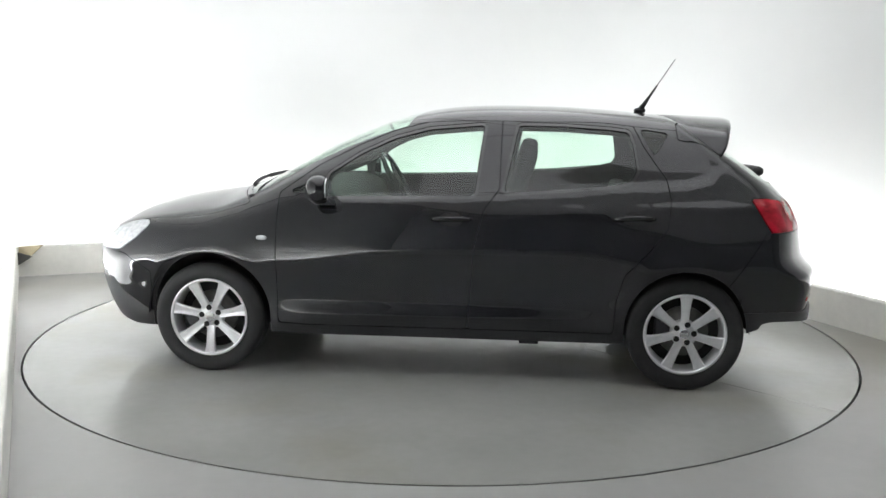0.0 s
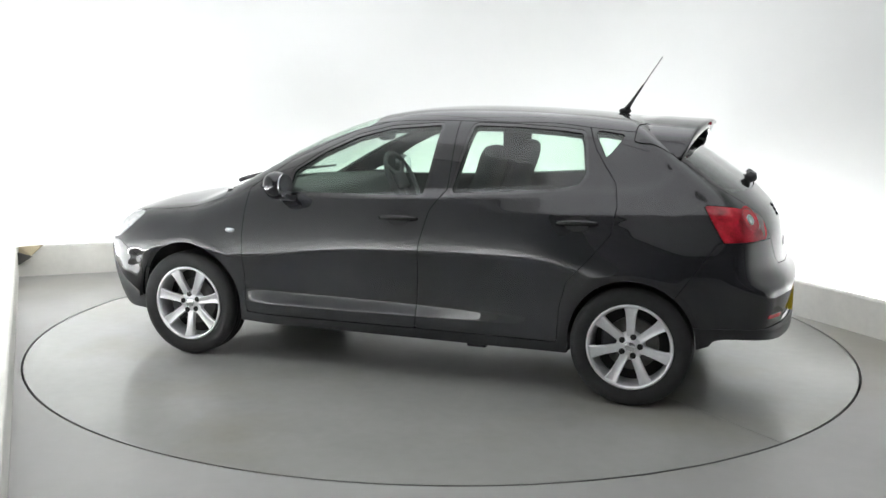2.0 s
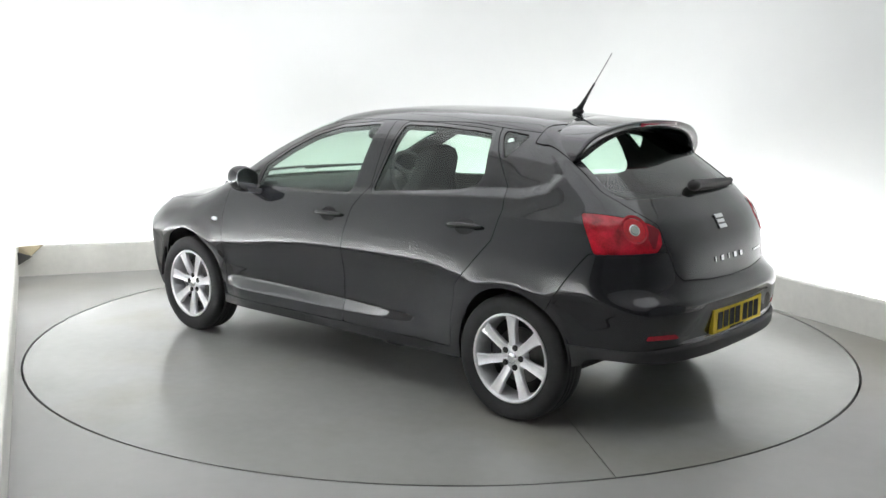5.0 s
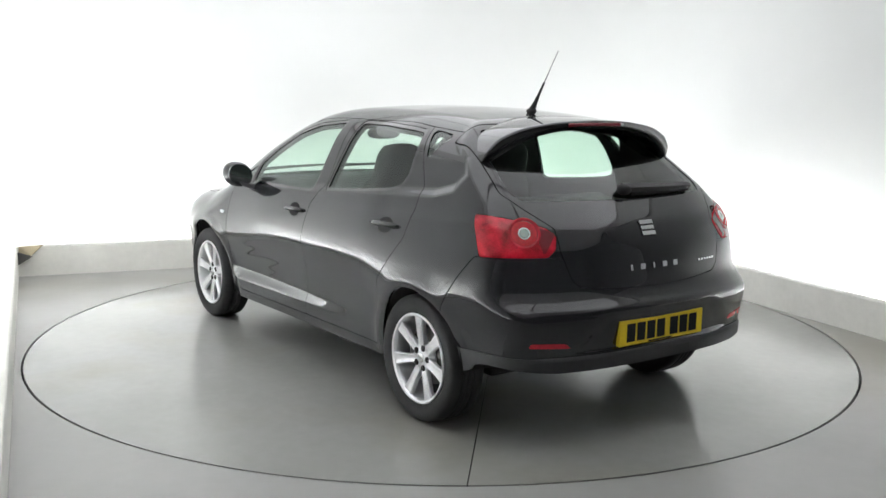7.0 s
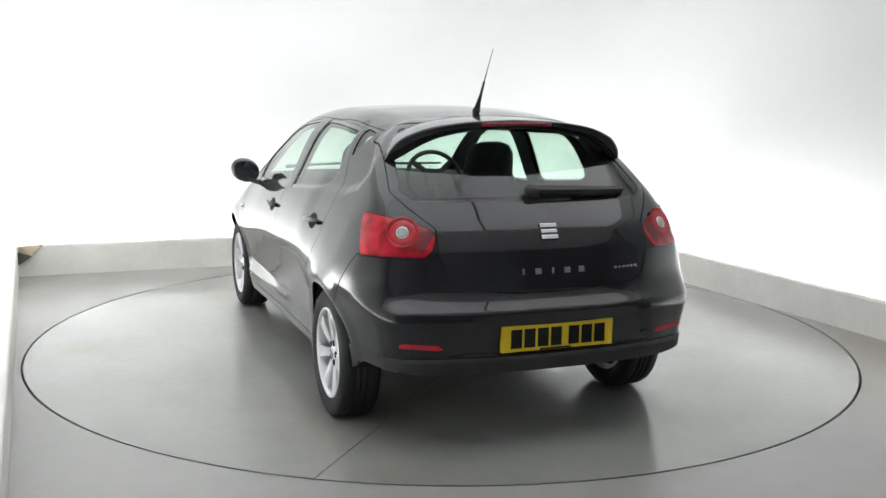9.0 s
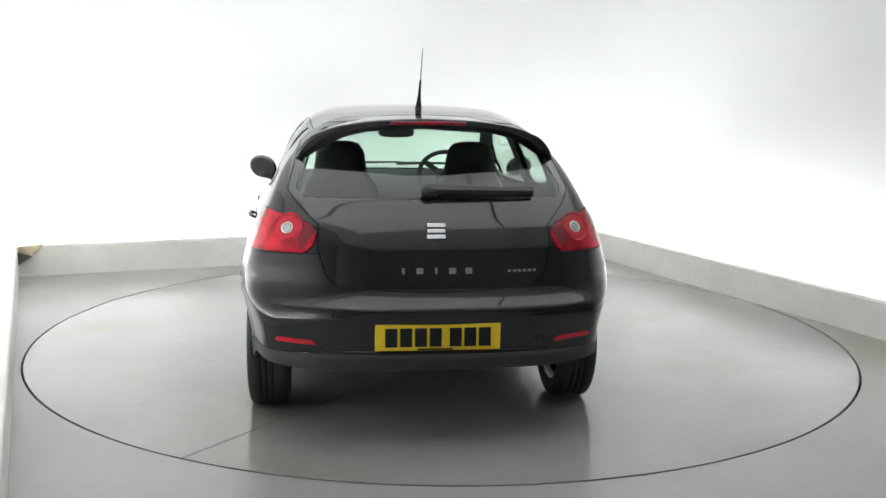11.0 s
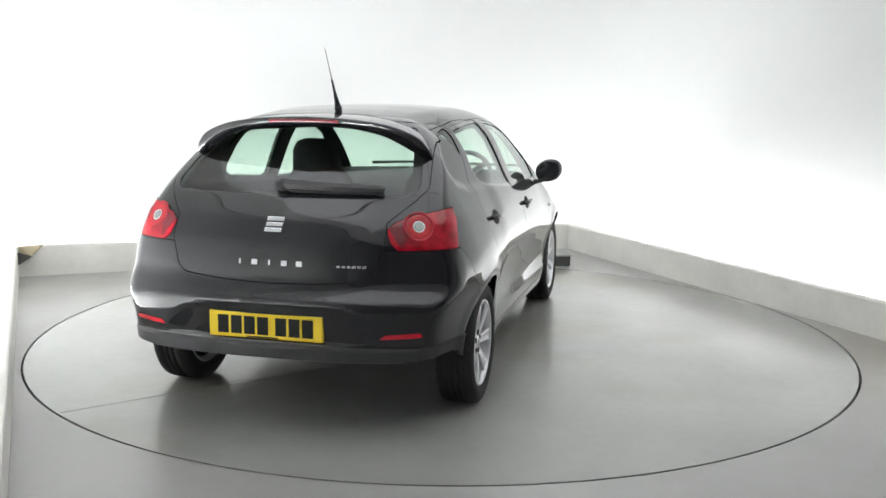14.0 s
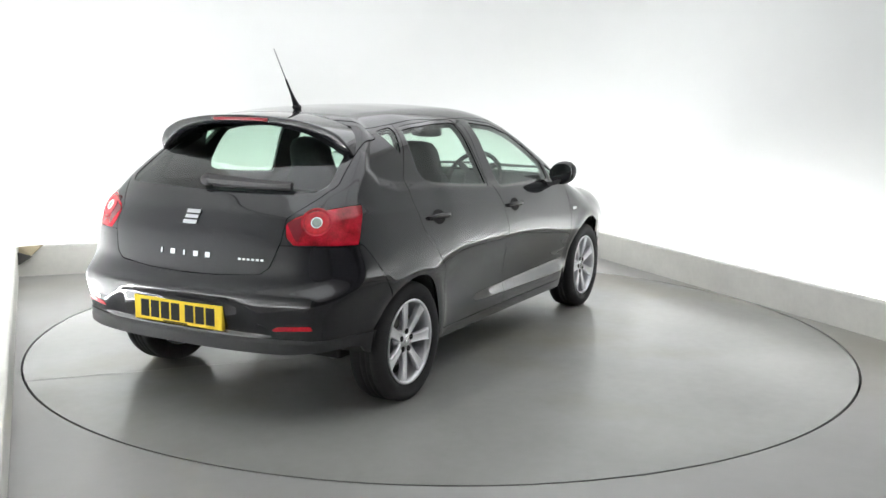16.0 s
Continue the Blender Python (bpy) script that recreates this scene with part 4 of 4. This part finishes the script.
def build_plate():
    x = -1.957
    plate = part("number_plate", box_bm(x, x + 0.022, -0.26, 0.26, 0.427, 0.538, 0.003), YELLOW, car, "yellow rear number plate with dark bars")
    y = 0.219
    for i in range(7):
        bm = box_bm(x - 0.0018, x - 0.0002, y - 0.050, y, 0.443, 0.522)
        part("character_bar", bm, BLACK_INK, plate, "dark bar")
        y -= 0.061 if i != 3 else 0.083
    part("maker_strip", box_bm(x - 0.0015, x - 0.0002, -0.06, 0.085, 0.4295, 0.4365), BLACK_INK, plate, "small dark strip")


def build_badges():
    P, N = surface((-2.4, 0.0, 0.905), (1, 0, 0))
    m = patch_at(P, N)
    badge = part("badge", box_bm(-0.041, 0.041, -0.036, 0.036, 0.0005, 0.003, 0.001, m=m), GLOSS_BLACK, car, "plain silver badge shape")
    for y0, y1, x0, x1 in ((0.016, 0.036, -0.038, 0.041), (-0.009, 0.009, -0.038, 0.038), (-0.036, -0.016, -0.041, 0.038)):
        part("badge_bar", box_bm(x0, x1, y0, y1, 0.002, 0.007, 0.0025, m=m), CHROME, badge, "silver bar")
    for i in range(5):
        y = 0.140 - i * 0.068
        P, N = surface((-2.4, y, 0.748), (1, 0, 0))
        m = patch_at(P, N)
        w = 0.005 if i in (0, 2) else 0.014
        bm = box_bm(-w, w, -0.012, 0.012, 0.0, 0.004, 0.001, m=m)
        part("silver_mark", bm, CHROME, PARTS["tailgate"], "small silver bar")


    for i in range(6):
        P, N = surface((-2.4, -0.305 - i * 0.022, 0.744), (1, 0, 0))
        bm = box_bm(-0.008, 0.008, -0.005, 0.005, 0.0, 0.003, 0.001, m=patch_at(P, N))
        part("trim_mark", bm, CHROME, PARTS["tailgate"], "tiny silver bar")


def build_wipers_and_antenna():
    # rear wiper: pivot knob and thick dark arm lying along the foot of the glass
    P0, N0 = surface((-2.4, 0.02, 1.045), (1, 0, 0))
    V, Fc = blob(Vector(P0) + Vector(N0) * 0.022, (0.032, 0.032, 0.026), 2.3, 10)
    piv = solid("rear_wiper", V, Fc, PLASTIC, car, "black rear wiper")
    rings = []
    for i in range(15):
        y = 0.035 - 0.475 * i / 14
        P, N = surface((-2.4, y, 1.045 - 0.004 * i / 14), (1, 0, 0))
        c, n = Vector(P) + Vector(N) * (0.036 - 0.012 * i / 14), Vector(N)
        t = Vector((n.z, 0, -n.x)).normalized()
        w, h = 0.024 - 0.010 * i / 14, 0.011
        rings.append([c + t * w - n * h, c + t * w * 0.7 + n * h, c - t * w * 0.7 + n * h, c - t * w - n * h])
    V, Fc = loft(rings)
    solid("wiper_arm", V, Fc, PLASTIC, piv, smooth=False)
    rings = []
    for i in range(15):
        y = -0.02 - 0.42 * i / 14
        P, N = surface((-2.4, y, 1.036), (1, 0, 0))
        c, n = Vector(P) + Vector(N) * 0.010, Vector(N)
        t = Vector((n.z, 0, -n.x)).normalized()
        rings.append([c + t * 0.007 - n * 0.006, c + t * 0.007 + n * 0.008, c - t * 0.007 + n * 0.008, c - t * 0.007 - n * 0.006])
    V, Fc = loft(rings)
    solid("wiper_blade", V, Fc, RUBBER, piv, smooth=False)
    # windscreen wipers resting along the cowl
    for y0, y1 in ((0.50, -0.08), (-0.06, -0.60)):
        pts = []
        for i in range(9):
            y = y0 + (y1 - y0) * i / 8
            x = 1.13 - 0.13 * (y / 0.65) ** 2 - 0.03 * i / 8
            P, N = surface((x, y, 1.8), (0, 0, -1))
            pts.append(Vector(P) + Vector(N) * 0.022)
        V, Fc = tube(pts, [0.012 - 0.0007 * i for i in range(9)], 8)
        solid("front_wiper", V, Fc, PLASTIC, car, "black windscreen wiper")
    # aerial
    P, N = surface((-1.035, 0, 1.8), (0, 0, -1))
    V, Fc = blob(Vector(P) + Vector((-0.004, 0, 0.012)), (0.034, 0.016, 0.016), 2.2, 10)
    base = solid("aerial_base", V, Fc, PLASTIC, car, "black rubber aerial foot")
    a, b = Vector(P) + Vector((-0.01, 0, 0.02)), Vector(ANT_TIP)
    V, Fc = tube([a, a.lerp(b, 0.1), a.lerp(b, 0.25), a.lerp(b, 0.46), a.lerp(b, 0.48)], [0.017, 0.0115, 0.007, 0.005, 0.0035], 8)
    solid("aerial_stem", V, Fc, PLASTIC, base)
    V, Fc = tube([a.lerp(b, 0.46), b], [0.0030, 0.0024], 6)
    solid("aerial_mast", V, Fc, MAST, base, "thin grey mast")


ANT_TIP = (-1.224, 0.0, 1.682)


# ---- cabin ----
def build_seat(y):
    def slab(path, name, parent, label=""):
        rings = []
        for x, z, w, d, ang in path:
            c, s2 = math.cos(ang), math.sin(ang)
            ring = []
            for i in range(20):
                a = 2 * math.pi * i / 20
                u = math.copysign(abs(math.cos(a)) ** 0.6, math.cos(a)) * w
                v = math.copysign(abs(math.sin(a)) ** 0.6, math.sin(a)) * d
                ring.append((x + v * c, y + u, z + v * s2))
            rings.append(ring)
        V, Fc = loft(rings)
        return solid(name, V, Fc, CLOTH, parent, label)
    back = slab([(-0.20, 0.42, 0.23, 0.06, 0.3), (-0.24, 0.60, 0.25, 0.075, 0.25), (-0.31, 0.82, 0.24, 0.065, 0.25), (-0.355, 0.96, 0.20, 0.055, 0.25), (-0.38, 1.03, 0.150, 0.050, 0.25),
                 (-0.40, 1.09, 0.140, 0.055, 0.2), (-0.415, 1.15, 0.132, 0.055, 0.2), (-0.425, 1.19, 0.105, 0.045, 0.2), (-0.43, 1.205, 0.06, 0.02, 0.2)], "front_seat", car, "dark cloth front seat with tall headrest")
    slab([(-0.24, 0.40, 0.22, 0.07, 1.57), (0.0, 0.42, 0.25, 0.075, 1.57), (0.22, 0.45, 0.25, 0.07, 1.5), (0.28, 0.44, 0.22, 0.03, 1.5)], "seat_base", back)


def build_cabin():
    for y in (0.37, -0.36):
        build_seat(y)
    part("rear_bench", box_bm(-1.02, -0.92, -0.58, 0.58, 0.40, 0.955, 0.035, 3), CLOTH, car, "dark cloth rear seat back")
    part("rear_cushion", box_bm(-0.92, -0.45, -0.58, 0.58, 0.30, 0.46, 0.04, 3), CLOTH, car, "dark cloth rear seat cushion")
    part("parcel_shelf", box_bm(-1.62, -1.02, -0.53, 0.53, 0.925, 0.945, 0.006), CABIN, car, "dark parcel shelf")
    # dashboard across the car
    rings = []
    for y in np.linspace(-0.66, 0.66, 15):
        k = 1 - 0.25 * (abs(y) / 0.66) ** 4
        hump = 0.035 * math.exp(-((y - STEER_Y) / 0.17) ** 2)
        rings.append([(1.05, y, 0.93), (0.80, y, 0.955 * k + 0.955 * (1 - k) * 0.98), (0.62, y, 0.945 + hump), (0.53, y, 0.90 + hump), (0.50, y, 0.80), (0.55, y, 0.60), (1.0, y, 0.55)])
    V, Fc = loft(rings)
    solid("dashboard", V, Fc, CABIN, car, "dark grey dashboard")
    # steering wheel
    m = Matrix.Translation((0.40, STEER_Y, 0.935)) @ Matrix.Rotation(radians(-62), 4, "Y")
    pts = [m @ Vector((0.182 * math.cos(2 * math.pi * i / 36), 0.182 * math.sin(2 * math.pi * i / 36), 0)) for i in range(37)]
    V, Fc = tube(pts, 0.015, 8, ends=False)
    w = solid("steering_wheel", V, Fc, CABIN, car, "dark steering wheel")
    part("wheel_boss", box_bm(-0.06, 0.06, -0.07, 0.07, -0.03, 0.012, 0.015, m=m), CABIN, w)
    for a in (0, 130, 230):
        q = m @ Matrix.Rotation(radians(a + 180), 4, "Z")
        part("wheel_spoke", box_bm(0.05, 0.178, -0.018, 0.018, -0.012, 0.004, 0.004, m=q), CABIN, w)
    V, Fc = blob((0.36, 0.0, 1.226), (0.016, 0.115, 0.033), 3.0, 10)
    solid("inside_mirror", V, Fc, CABIN, car, "black inside mirror")
    V, Fc = tube([(0.37, 0.0, 1.245), (0.40, 0.0, 1.303)], 0.008, 8)
    solid("mirror_stalk", V, Fc, CABIN, car)
    # jack lug under the sill and mud flaps
    for s in (1, -1):
        part("jack_lug", box_bm(-0.50, -0.40, s * 0.72 - 0.02, s * 0.72 + 0.02, 0.195, 0.232, 0.005), WELL, car)
        part("inner_sill", box_bm(-0.92, 0.90, s * 0.62 - 0.14, s * 0.62 + 0.12, 0.21, 0.30, 0.01), WELL, car)


STEER_Y = -0.33
build_spoiler()
build_mirrors()
build_handles()
build_lamp_details()
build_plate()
build_badges()
build_wipers_and_antenna()
build_cabin()


def motions():
    offset = pose(CAR_OFF[0], CAR_OFF[1], 0.0)
    rows = [(0.5 * i, pose(0, 0, 0, 0, 0, TURN_START - TURN_RATE * 0.5 * i)) for i in range(33)]
    walk(turntable, [(t, Matrix.Translation(DISC_C) @ m) for t, m in rows])
    walk(car, [(t, m @ offset) for t, m in rows])


CAR_OFF = (-0.0934, 0.2862)
TURN_START, TURN_RATE = 174.45, 7.008
motions()
